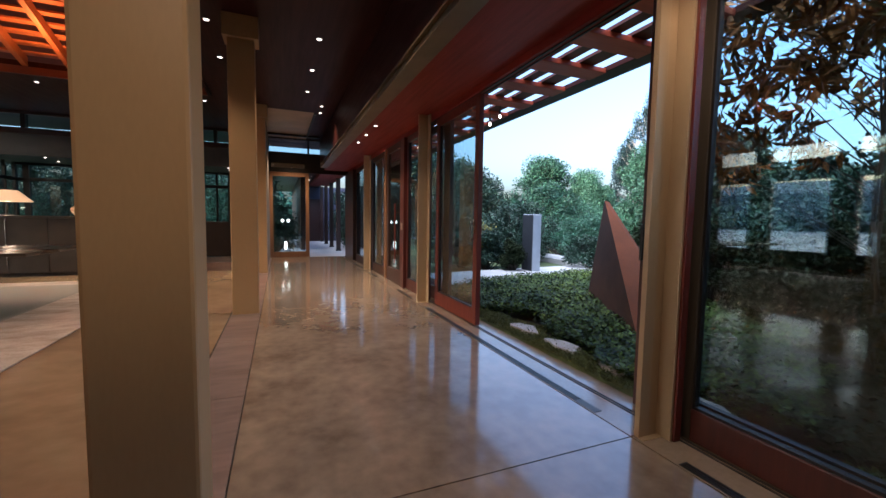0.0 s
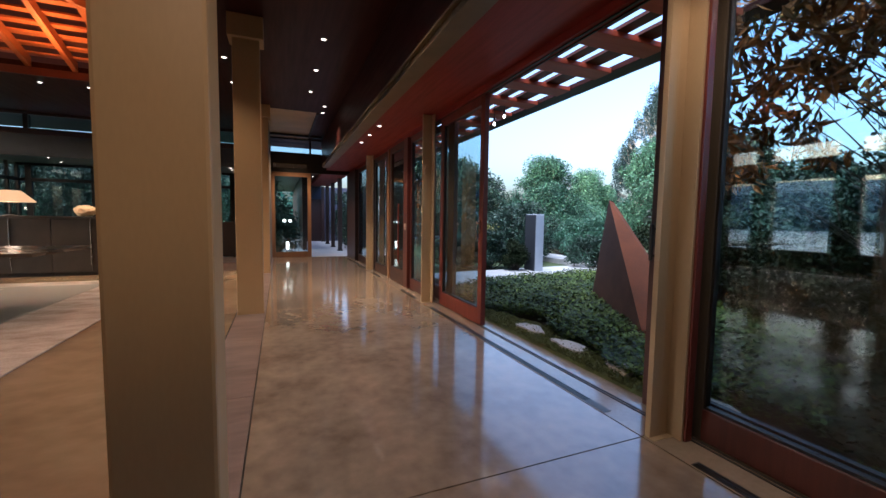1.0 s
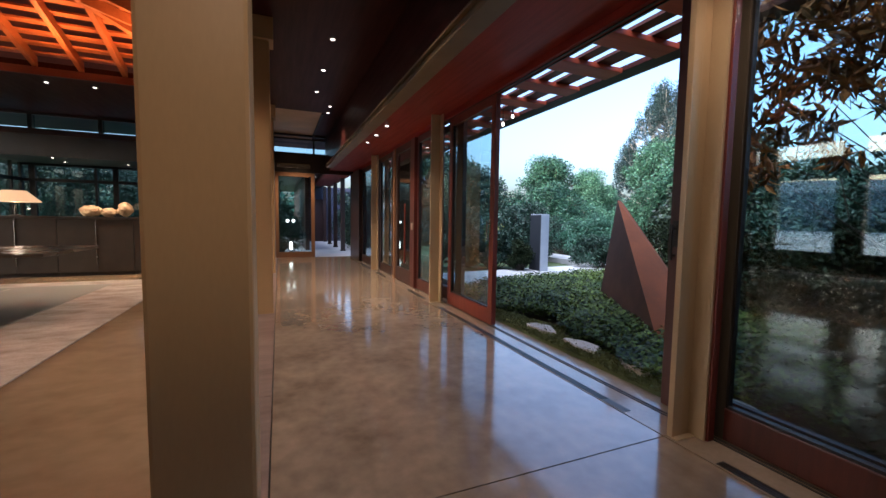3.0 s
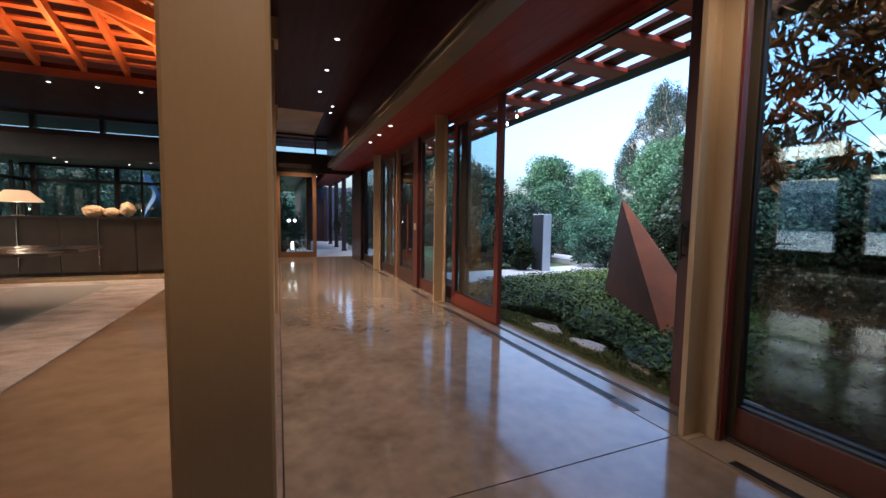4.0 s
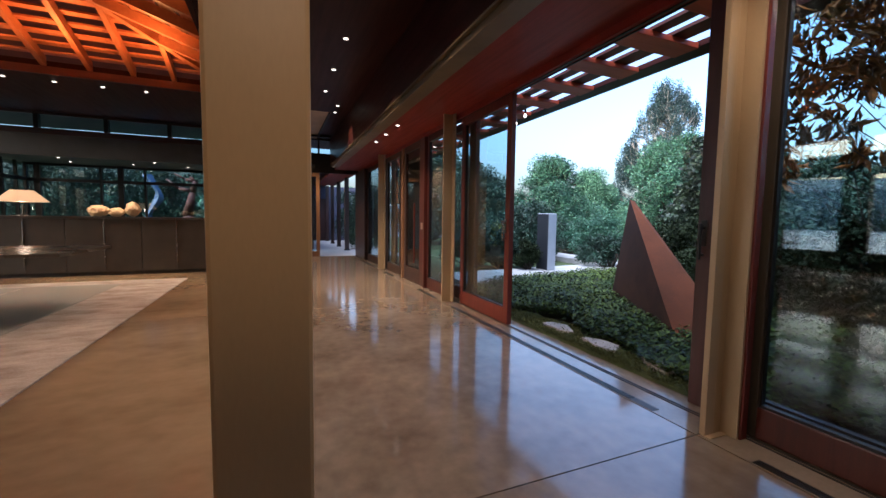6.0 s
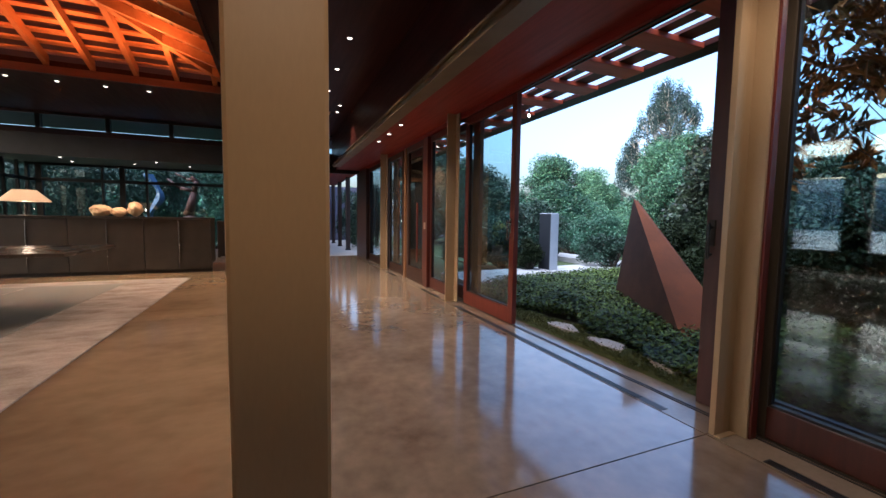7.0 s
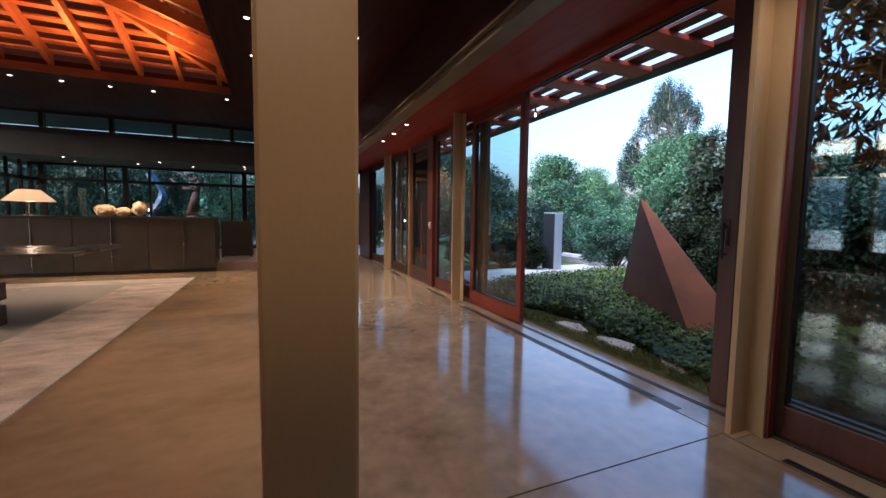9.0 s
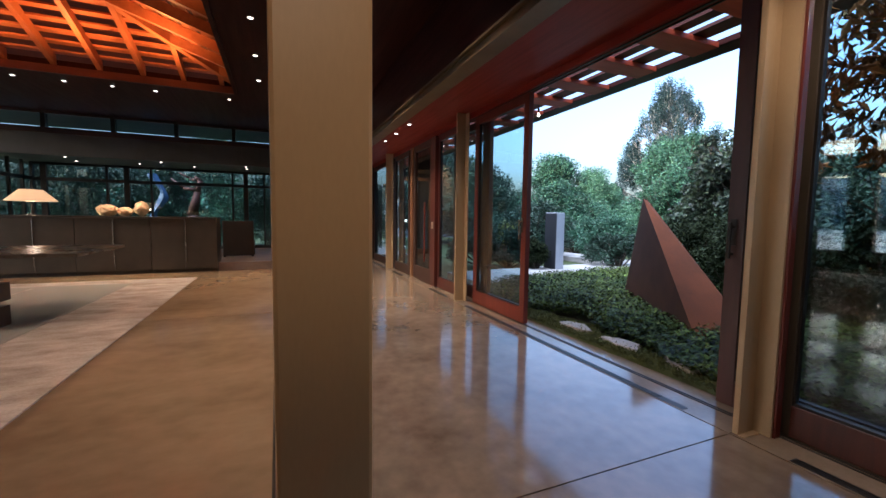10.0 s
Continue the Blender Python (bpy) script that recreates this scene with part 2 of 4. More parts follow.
PANE = glass("clear_glass", (0.74, 0.85, 0.885))
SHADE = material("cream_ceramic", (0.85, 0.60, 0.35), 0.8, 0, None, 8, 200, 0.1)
LIT_SHADE = glow("lit_linen_shade", (0.80, 0.52, 0.28), 0.09)
LENS = glow("downlight_lens", (1.0, 0.86, 0.66), 1.2)
TRIM = material("white_trim_ring", (0.55, 0.48, 0.40), 0.4)
ROOFING = material("dark_roof", (0.03, 0.035, 0.05), 0.7, 0, None, 3, 40, 0.2)

# ---- builders ----


def box(bm, x0, x1, y0, y1, z0, z1):
    v = [bm.verts.new((x, y, z)) for x in (x0, x1) for y in (y0, y1) for z in (z0, z1)]
    for f in ((0, 1, 3, 2), (4, 6, 7, 5), (0, 4, 5, 1), (2, 3, 7, 6), (0, 2, 6, 4), (1, 5, 7, 3)):
        bm.faces.new([v[i] for i in f])
    return bm


def boxes(*dims, bevel=0.0):
    bm = bmesh.new()
    for d in dims:
        box(bm, *d)
    if bevel:
        bmesh.ops.bevel(bm, geom=bm.edges[:], offset=bevel, segments=2, affect='EDGES', profile=0.6)
    return bm


def mesh_of(bm, mat, name, smooth=False):
    me = bpy.data.meshes.new(name)
    bmesh.ops.recalc_face_normals(bm, faces=bm.faces[:])
    bm.to_mesh(me)
    bm.free()
    me.materials.append(mat)
    if smooth:
        for p in me.polygons:
            p.use_smooth = True
    return me


def part(name, bm, mat, parent, label="", smooth=False, at=(0, 0, 0)):
    ob = new(name, mesh_of(bm, mat, name, smooth))
    ob.parent = parent
    ob.location = at
    if label:
        tagged(ob, label)
    return ob


def solid(name, bm, mat, label, category, group="", kind="", at=(0, 0, 0), smooth=False):
    ob = new(name, mesh_of(bm, mat, name, smooth))
    ob.location = at
    return tagged(ob, label, category, group, kind)


def thing(name, at, label, category, group="", kind=""):
    ob = new(name)
    ob.location = at
    ob.empty_display_size = 0.1
    return tagged(ob, label, category, group, kind)


def lathe(profile, segs=24):
    bm = bmesh.new()
    rings = []
    for r, z in profile:
        rings.append([bm.verts.new((r * math.cos(2 * math.pi * i / segs), r * math.sin(2 * math.pi * i / segs), z)) for i in range(segs)])
    for a, b in zip(rings, rings[1:]):
        for i in range(segs):
            bm.faces.new((a[i], a[(i + 1) % segs], b[(i + 1) % segs], b[i]))
    bm.faces.new(rings[0][::-1])
    bm.faces.new(rings[-1])
    return bm


def tube(bm, p, q, r0, r1, segs=7):
    p, q = Vector(p), Vector(q)
    d = (q - p).normalized()
    u = d.orthogonal().normalized()
    w = d.cross(u)
    a = [bm.verts.new(p + r0 * (math.cos(t) * u + math.sin(t) * w)) for t in [2 * math.pi * i / segs for i in range(segs)]]
    b = [bm.verts.new(q + r1 * (math.cos(t) * u + math.sin(t) * w)) for t in [2 * math.pi * i / segs for i in range(segs)]]
    for i in range(segs):
        bm.faces.new((a[i], a[(i + 1) % segs], b[(i + 1) % segs], b[i]))
    bm.faces.new(a[::-1])
    bm.faces.new(b)
    return bm


def leaves(rng, centres, radii, count, size, aspect=0.5, droop=0.0):
    """Mesh data of many small pointed leaves spread over ellipsoidal clumps, thicker towards their skins."""
    centres, radii = np.asarray(centres, float), np.asarray(radii, float)
    weight = radii.prod(axis=1) ** 0.67
    pick = rng.choice(len(centres), count, p=weight / weight.sum())
    d = rng.normal(size=(count, 3))
    d /= np.linalg.norm(d, axis=1)[:, None]
    r = rng.uniform(0.1, 1.25, count) ** 0.7
    p = centres[pick] + d * radii[pick] * r[:, None]
    axis = rng.normal(size=(count, 3)) + d * 0.6
    axis[:, 2] -= droop
    axis /= np.linalg.norm(axis, axis=1)[:, None]
    side = np.cross(axis, rng.normal(size=(count, 3)))
    side /= np.linalg.norm(side, axis=1)[:, None]
    up = np.cross(side, axis)
    s = size * rng.uniform(0.6, 1.35, count)[:, None]
    a = p - axis * s * 0.5
    b = p + side * s * aspect * 0.5 + up * s * 0.08
    c = p + axis * s * 0.5
    e = p - side * s * aspect * 0.5 + up * s * 0.08
    verts = np.stack((a, b, c, e), 1).reshape(-1, 3)
    k = np.arange(count) * 4
    faces = np.concatenate((np.stack((k, k + 1, k + 2), 1), np.stack((k, k + 2, k + 3), 1)))
    return verts, faces


def leaf_part(name, data, mat, parent=None, label=""):
    me = bpy.data.meshes.new(name)
    me.from_pydata(data[0].tolist(), [], data[1].tolist())
    me.materials.append(mat)
    ob = new(name, me)
    if parent:
        ob.parent = parent
    if label:
        tagged(ob, label)
    return ob

# ---- the large structure ----
X_IN, X_GLASS = 1.74, 2.0          # inner edge of the curb, plane of the sliding glass
Y_END, Y_BACK = 12.4, -5.0
WEST, BAY = -9.0, 13.6

ground_bm = bmesh.new()
N = 60
for i in range(N + 1):
    for j in range(N + 1):
        gx, gy = (i / N * 2 - 1), (j / N * 2 - 1)
        gx, gy = 400 * gx * abs(gx) ** 1.6, 400 * gy * abs(gy) ** 1.6
        ground_bm.verts.new((gx, gy, -0.06 - (0.9 if gx < -14 else 0)))
ground_bm.verts.ensure_lookup_table()
for i in range(N):
    for j in range(N):
        k = i * (N + 1) + j
        ground_bm.faces.new([ground_bm.verts[q] for q in (k, k + N + 1, k + N + 2, k + 1)])
solid("ground", ground_bm, LAWN, "dusky green lawn reaching to the far woods", "ground", kind="structure")

floor = solid("floor", boxes((WEST, 2.16, Y_BACK, Y_END, -0.25, -0.012)), JOINT, "concrete slab floor with dark joints", "floor", kind="structure")
for i, (a, b) in enumerate(((Y_BACK, -2.28), (-2.28, 1.52), (1.52, 5.32), (5.32, 9.12), (9.12, Y_END))):
    g = 0.004
    part("slab", boxes((-0.215, X_IN - g, a + g, b - g, -0.012, 0.0)), CONCRETE, floor, "polished beige concrete slab")
    for q in range(3):
        c0 = a + (b - a) * q / 3
        part("band_stone", boxes((-0.535, -0.223, c0 + 0.002, c0 + (b - a) / 3 - 0.002, -0.012, -0.001), bevel=0.001), STONE_BAND, floor, "rose-brown stone of the band between columns")
    for c, d in ((WEST, -4.9), (-4.9, -0.543)):
        part("slab", boxes((c + g, d - g, a + g, b - g, -0.012, 0.0)), CONCRETE_ROOM, floor, "honed tan concrete slab")
    part("curb", boxes((X_IN + g, 1.90, a + g, b - g, -0.012, 0.002)), CURB, floor, "pale stone curb along the glass")
part("sill", boxes((1.903, 2.155, Y_BACK, Y_END, -0.012, -0.001)), CURB, floor, "pale stone threshold")
for x in (1.962, 1.988):
    part("track", boxes((x - 0.006, x + 0.006, Y_BACK, Y_END, -0.006, 0.003)), BRONZE, floor, "bronze sliding door track")
for a, b in ((-1.2, 1.25), (1.98, 4.87), (5.48, 6.24), (7.77, 8.49), (8.99, 12.07)):
    gr = part("floor_grille", boxes((1.752, 1.806, a, b, -0.004, 0.004)), BRONZE, floor, "dark bronze slot grille")
    part("grille_bar", boxes((1.757, 1.768, a + 0.01, b - 0.01, 0.004, 0.006), (1.773, 1.784, a + 0.01, b - 0.01, 0.004, 0.006), (1.790, 1.801, a + 0.01, b - 0.01, 0.004, 0.006)), BLACK_STEEL, gr)
part("grille_end", boxes((1.752, 1.806, 1.80, 1.976, -0.004, 0.004)), CABINET, floor, "grey metal cover plate")

# flat ceiling round the lantern opening
OX0, OX1, OY0, OY1 = -7.25, -1.14, -0.6, 8.75
ceiling = solid("ceiling", boxes((OX1, 1.129, Y_BACK, 9.2, CEIL, CEIL + 0.2), (OX0, OX1, OY1, 9.2, CEIL, CEIL + 0.2), (WEST, OX1 - 0.05, 9.2, 11.9, CEIL, CEIL + 0.2),
      (OX1 - 0.05, -0.30, 9.2, 11.9, CEIL, CEIL + 0.2), (WEST, OX0, Y_BACK, 9.2, CEIL, CEIL + 0.2), (OX0, OX1, Y_BACK, OY0, CEIL, CEIL + 0.2)), DARKWOOD, "dark stained wood ceiling", "ceiling", kind="structure")
solid("ceiling_link", boxes((-0.30, 0.745, 9.2, Y_END, CEIL, CEIL + 0.1)), material("bronze_panel", (0.80, 0.54, 0.27), 0.30, 0.55, None, 2, 60, 0.02, 0.05), "bronze metal ceiling panel of the link", "ceiling", kind="structure")
solid("ceiling_link_dark", boxes((0.747, 1.129, 9.2, Y_END, CEIL, CEIL + 0.1)), DARKWOOD, "dark wood ceiling strip of the link", "ceiling", kind="structure")
solid("ceiling_trim", boxes((-0.30, 1.07, 11.75, 11.83, CEIL - 0.05, CEIL - 0.003), (0.72, 0.77, 9.2, 11.74, CEIL - 0.04, CEIL - 0.003)), BRONZE, "dark bars on the bronze ceiling panel", "trim", kind="structure")
solid("wall_beam_fascia", boxes((1.13, 1.17, Y_BACK, Y_END, 2.661, CEIL + 0.2)), DARKWOOD, "dark wood fascia above the steel beam", "wall", kind="structure")
solid("soffit", boxes((1.252, 2.05, Y_BACK, Y_END + 6, SOFFIT, SOFFIT + 0.08)), CHERRY_Y, "red cedar soffit over the glass wall", "ceiling", kind="structure")
solid("roof_deck", boxes((1.18, 2.06, Y_BACK, Y_END, SOFFIT + 0.09, SOFFIT + 0.25)), ROOFING, "dark roof over the soffit", "roof", kind="structure")
solid("header_trim", boxes((1.94, 2.035, Y_BACK, Y_END, 2.50, SOFFIT - 0.003)), CHERRY_Y, "red cedar door header", "trim", kind="structure")
solid("header_track", boxes((1.97, 1.99, Y_BACK, Y_END, 2.488, 2.498), (2.02, 2.032, Y_BACK, Y_END, 2.488, 2.498)), BRONZE, "dark track under the header", "trim", kind="structure")

# closing walls
solid("wall_south", boxes((WEST, 2.16, Y_BACK - 0.2, Y_BACK, -0.25, 6)), PLASTER, "dark plaster wall", "wall", kind="structure")

# ---- steel frame ----


def i_beam(name, x0, x1, z0, z1, y0, y1, label):
    t = thing(name, ((x0 + x1) / 2, y0, z0), label, "beam", kind="structure")
    w, h, l = (x1 - x0) / 2, z1 - z0, y1 - y0
    part("flange", boxes((-w, w, 0, l, 0, 0.022), bevel=0.003), BEAM_STEEL, t)
    part("flange", boxes((-w, w, 0, l, h - 0.022, h), bevel=0.003), BEAM_STEEL, t)
    part("web", boxes((-w + 0.035, w - 0.035, 0, l, 0.022, h - 0.022)), BEAM_STEEL, t)
    return t


i_beam("steel_beam", 1.075, 1.248, 2.54, 2.66, Y_BACK, 11.6, "taupe painted steel beam under dark ceiling")


def column(y):
    t = thing("steel_column", (-0.382, y, -0.001), "taupe painted steel box column on dark stone band", "column", "columns of the great room")
    part("shaft", boxes((-0.142, 0.142, 0, 0.23, 0, 3.17), bevel=0.013), STEEL, t)
    part("capital", boxes((-0.185, 0.185, -0.04, 0.27, 3.172, CEIL - 0.001), bevel=0.006), STEEL, t)
    part("base_plate", boxes((-0.146, 0.146, -0.005, 0.235, 0.0, 0.010), bevel=0.002), STEEL, t)
    return t


for y in (-2.4, 1.40, 5.20, 9.0):
    column(y)


def post(y, jamb=False):
    t = thing("steel_post", (1.835, y, 0.002), "satin steel T post on pale curb", "post", "posts of the glass wall")
    h = SOFFIT - 0.003
    part("tip_bar", boxes((-0.073, -0.005, -0.016, 0.016, 0, h), bevel=0.004), STEEL_POST, t)
    part("web", boxes((-0.0045, 0.055, -0.011, 0.012, 0, h), bevel=0.002), STEEL_POST, t)
    part("flange", boxes((0.0555, 0.071, -0.100, 0.085, 0, h), bevel=0.004), STEEL_POST, t)
    part("base_plate", boxes((-0.078, 0.0550, -0.05, -0.017, 0, 0.006), bevel=0.002), STEEL_POST, t)
    if jamb:
        part("jamb", boxes((0.0715, 0.118, -0.112, 0.085, 0, 2.495), bevel=0.003), CHERRY, t, "red cedar jamb strip")
    return t


for y in (-2.28, 1.505, 5.21, 9.0):
    post(y, y < 2)

# ---- glass wall ----


def leaf(name, y0, y1, x, label, stile=0.09, rail=0.17, mat=None, handle=None, top=2.485, glazing=None, hardware=None, side=None):
    mat = mat or CHERRY
    t = thing(name, (x, y0, 0.004), label, "sliding door", kind="structure")
    l, d = y1 - y0, 0.028
    for a in (0, l - stile):
        part("stile", boxes((-d, d, a, a + stile, 0, top), bevel=0.004), side or mat, t)
    part("bottom_rail", boxes((-d, d, stile, l - stile, 0, rail), bevel=0.004), mat, t)
    part("top_rail", boxes((-d, d, stile, l - stile, top - 0.10, top), bevel=0.004), mat, t)
    p = part("pane", boxes((-0.004, 0.004, stile, l - stile, rail, top - 0.10)), glazing or PANE, t, "clear glass pane")
    p.visible_shadow = False
    part("glazing_bead", boxes((-0.018, 0.018, stile, l - stile, rail, rail + 0.014), (-0.018, 0.018, stile, stile + 0.012, rail + 0.014, top - 0.1), (-0.018, 0.018, l - stile - 0.012, l - stile, rail + 0.014, top - 0.1)), BRONZE, p, "dark glazing bead")
    if handle is not None:
        hb = boxes((-0.075, -0.060, handle - 0.009, handle + 0.009, 0.92, 1.14), (-0.062, -d, handle - 0.006, handle + 0.006, 0.94, 0.955), (-0.062, -d, handle - 0.006, handle + 0.006, 1.105, 1.12), bevel=0.002)
        hd = part("handle", hb, hardware or CHROME, t, "slim metal pull handle")
        part("escutcheon", boxes((-d - 0.006, -d, handle - 0.018, handle + 0.018, 1.0, 1.16), bevel=0.002), hardware or CHROME, hd, "narrow metal lock plate")
    return t


leaf("door_1", -1.5, 1.50, 2.03, "red cedar sliding glass door slid aside", 0.12, glazing=DOOR_GLASS, mat=MAROON, side=OLIVE)
leaf("door_5", -1.45, 1.81, 2.10, "second red cedar sliding glass door stacked behind", 0.10, handle=3.22, glazing=CLEAR, mat=PLUM, hardware=BLACK_STEEL)
leaf("door_2", 3.83, 5.06, 2.0, "half-open red cedar sliding glass door", handle=0.07)
leaf("door_7", 4.84, 5.98, 2.10, "dark framed sliding glass leaf parked outside", 0.19, mat=DARKWOOD_X)
leaf("window_2", 5.30, 6.30, 1.97, "narrow red cedar glazed panel", 0.05, mat=MAROON)
leaf("window_3", 7.86, 8.92, 1.97, "dark cedar glazed panel showing garden", 0.06, mat=DARKWOOD_X)
leaf("window_1", 8.55, 8.88, 2.06, "dark narrow glazed panel behind another", 0.05, mat=DARKWOOD_X)
leaf("window_4", 9.10, 11.0, 1.97, "dark cedar glazed panel showing garden", 0.07, mat=DARKWOOD_X)
solid("trim_post", boxes((1.90, 2.02, 7.56, 7.66, 0.003, 2.487), bevel=0.006), WALNUT, "tan wood post beside the entrance door", "trim", kind="structure")
solid("trim_panel", boxes((1.955, 2.01, 7.662, 7.855, 0.003, 2.487), bevel=0.004), DARKWOOD_X, "dark wood filler panel", "trim", kind="structure")
# unseen panel where the glass would run on, added to block sky light
solid("wall_east_blocker", boxes((1.95, 2.1, Y_BACK, -1.52, 0.004, 2.487)), DARKWOOD_X, "unseen dark panel blocking sky light", "wall", kind="structure")

# dark entrance door with a long pull
ed = thing("door_3", (1.95, 6.54, 0.004), "dark glazed entrance door with long wooden pull", "door", kind="structure")
part("jamb", boxes((-0.05, 0.05, -0.20, -0.004, 0, 2.485), bevel=0.004), MAROON, ed, "red cedar jamb")
part("stile", boxes((-0.03, 0.03, 0, 0.10, 0, 2.485), bevel=0.004), DARKWOOD_X, ed)
part("stile", boxes((-0.03, 0.03, 0.88, 0.98, 0, 2.485), bevel=0.004), DARKWOOD_X, ed)
part("bottom_rail", boxes((-0.03, 0.03, 0.10, 0.88, 0, 0.25), bevel=0.004), DARKWOOD_X, ed)
part("top_rail", boxes((-0.03, 0.03, 0.10, 0.88, 2.37, 2.485), bevel=0.004), DARKWOOD_X, ed)
for k in range(5):
    part("board", boxes((0.012, 0.026, 0.104 + k * 0.155, 0.255 + k * 0.155, 0.25, 2.37), bevel=0.002), DARKWOOD_X, ed)
p = part("pane", boxes((-0.006, 0.002, 0.10, 0.88, 0.25, 2.37)), PANE, ed, "reflecting glass pane")
pull = part("pull", boxes((-0.105, -0.080, 0.17, 0.195, 0.38, 1.42), bevel=0.006), CHERRY, ed, "long wooden pull")
part("standoff", boxes((-0.082, -0.03, 0.176, 0.19, 0.52, 0.535), (-0.082, -0.03, 0.176, 0.19, 1.26, 1.275)), CHROME, pull)
sw = thing("light_switch", (1.896, 6.44, 1.03), "small white switch plate on the red jamb", "switch")
part("plate", boxes((-0.008, 0.004, -0.035, 0.035, -0.055, 0.055), bevel=0.003), TRIM, sw)
part("rocker", boxes((-0.012, -0.008, -0.014, 0.014, -0.03, 0.03), bevel=0.001), TRIM, sw)
solid("trim_corner", boxes((1.86, 2.05, 11.02, 12.39, 0.003, 2.487), bevel=0.006), DARKWOOD_X, "dark wood corner panel", "trim", kind="structure")

# ---- end of the corridor ----
gd = thing("door_4", (-0.25, Y_END, 0.002), "warm wood framed glass door at the corridor end", "door", kind="structure")
part("stile", boxes((0, 0.09, -0.03, 0.03, 0, 2.45), bevel=0.004), WALNUT, gd)
part("stile", boxes((0.97, 1.07, -0.03, 0.03, 0, 2.45), bevel=0.004), WALNUT, gd)
part("bottom_rail", boxes((0.09, 0.97, -0.03, 0.03, 0, 0.16), bevel=0.004), WALNUT, gd)
part("top_rail", boxes((0.09, 0.97, -0.03, 0.03, 2.33, 2.45), bevel=0.004), WALNUT, gd)
p = part("pane", boxes((0.09, 0.97, -0.004, 0.004, 0.16, 2.33)), PANE, gd, "clear glass pane")
p.visible_shadow = False
tw = thing("window_5", (-0.30, Y_END, 2.455), "transom window over the corridor end", "window", kind="structure")
part("frame", boxes((0, 2.3, -0.04, 0.04, 0, 0.56), bevel=0.004), BRONZE, tw, "dark header panel")
part("frame", boxes((0, 2.3, -0.04, 0.04, 0.93, 1.0), bevel=0.004), BRONZE, tw)
part("mullion", boxes((1.08, 1.13, -0.04, 0.04, 0.56, 0.93)), BRONZE, tw)
part("bronze_strip", boxes((0.10, 1.0, -0.05, -0.041, 0.12, 0.24), bevel=0.003), CHROME, tw, "pale bronze strip on the header")
for a, b in ((0.0, 1.08), (1.13, 2.3)):
    p = part("pane", boxes((a, b, -0.004, 0.004, 0.56, 0.93)), PANE, tw)
    p.visible_shadow = False
# covered walk beyond
solid("floor_walk", boxes((-0.6, 3.4, Y_END + 0.06, 26, -0.2, -0.004)), PAVING, "pale paved covered walk", "floor", kind="structure")
solid("ceiling_walk", boxes((-0.3, 1.9, Y_END + 0.06, 26, 2.72, 2.9)), DARKWOOD, "dark wood roof over the covered walk", "ceiling", kind="structure")
solid("wall_walk", boxes((0.72, 0.86, 15.2, 26, -0.1, 2.72)), DARKWOOD_X, "dark timber wall beside the covered walk", "wall", kind="structure")
RENDER = material("slate_blue_render", (0.10, 0.105, 0.16), 0.8, 0, None, 2, 40, 0.1)
solid("wall_walk_end", boxes((0.88, 3.5, 21.0, 21.2, -0.1, 2.71)), RENDER, "slate blue rendered wall closing the covered walk", "wall", kind="structure")
wd = thing("door_6", (1.62, 20.99, -0.003), "brown door at the end of the covered walk", "door", kind="structure")
part("leaf", boxes((-0.42, 0.42, -0.05, 0.0, 0, 2.1), bevel=0.004), DARKWOOD_X, wd)
part("handle", boxes((0.32, 0.345, -0.09, -0.05, 0.95, 1.15), bevel=0.003), CHROME, wd)
for y in (14.6, 16.6, 18.6, 20.6):
    t = thing("walk_post", (1.95, y, -0.004), "dark timber post of the covered walk", "post", "posts of the covered walk")
    part("shaft", boxes((-0.07, 0.07, -0.07, 0.07, 0, 2.72), bevel=0.005), DARKWOOD_X, t)
    part("base", boxes((-0.09, 0.09, -0.09, 0.09, 0, 0.05), bevel=0.005), BLACK_STEEL, t)

solid("eave_end", boxes((-0.6, 2.3, Y_END + 0.06, 14.4, 3.48, 3.6)), DARKWOOD, "dark wood eave beyond the transom", "eave", kind="structure")
gl = thing("garden_lantern", (0.18, 13.6, -0.004), "black garden lantern with two glowing globes", "lantern")
part("pole", lathe([(0.06, 0), (0.06, 0.02), (0.014, 0.03), (0.014, 1.0)], 12), BLACK_STEEL, gl)
part("arm", boxes((-0.10, 0.10, -0.01, 0.01, 0.99, 1.01)), BLACK_STEEL, gl)
for gx in (-0.085, 0.085):
    part("globe", lathe([(0.01, 1.01), (0.04, 1.03), (0.05, 1.06), (0.04, 1.09), (0.012, 1.11)], 14), LENS, gl, "lit glass globe", smooth=True, at=(gx, 0, 0))
part("bollard_light", boxes((-0.04, 0.04, -0.2, -0.12, 0.16, 0.40), bevel=0.006), LENS, gl, "glowing low light box")

# ---- north side: clerestory, header, low bay ----
NY = 11.9
nh = thing("wall_north", (WEST, NY, 0), "dark header wall with clerestory windows", "wall", kind="structure")
part("header", boxes((0, 8.75, 0, 0.15, 2.93, 3.06)), DARKWOOD_X, nh)
part("panel", boxes((0, 8.75, 0.01, 0.15, 2.45, 2.929)), GREY_PLASTER, nh, "grey plaster header panel")
part("header", boxes((0, 8.75, 0, 0.15, 3.36, CEIL + 0.2)), DARKWOOD_X, nh)
cw = thing("window_6", (WEST, NY + 0.05, 3.06), "row of narrow clerestory windows", "window", kind="structure")
x = 0.0
while x < 8.7:
    part("mullion", boxes((x - 0.04, x + 0.04, -0.05, 0.08, 0.0, 0.30)), BRONZE, cw)
    p = part("pane", boxes((x + 0.04, min(8.75, x + 1.21), 0.02, 0.028, 0.0, 0.30)), PANE, cw)
    p.visible_shadow = False
    x += 1.25
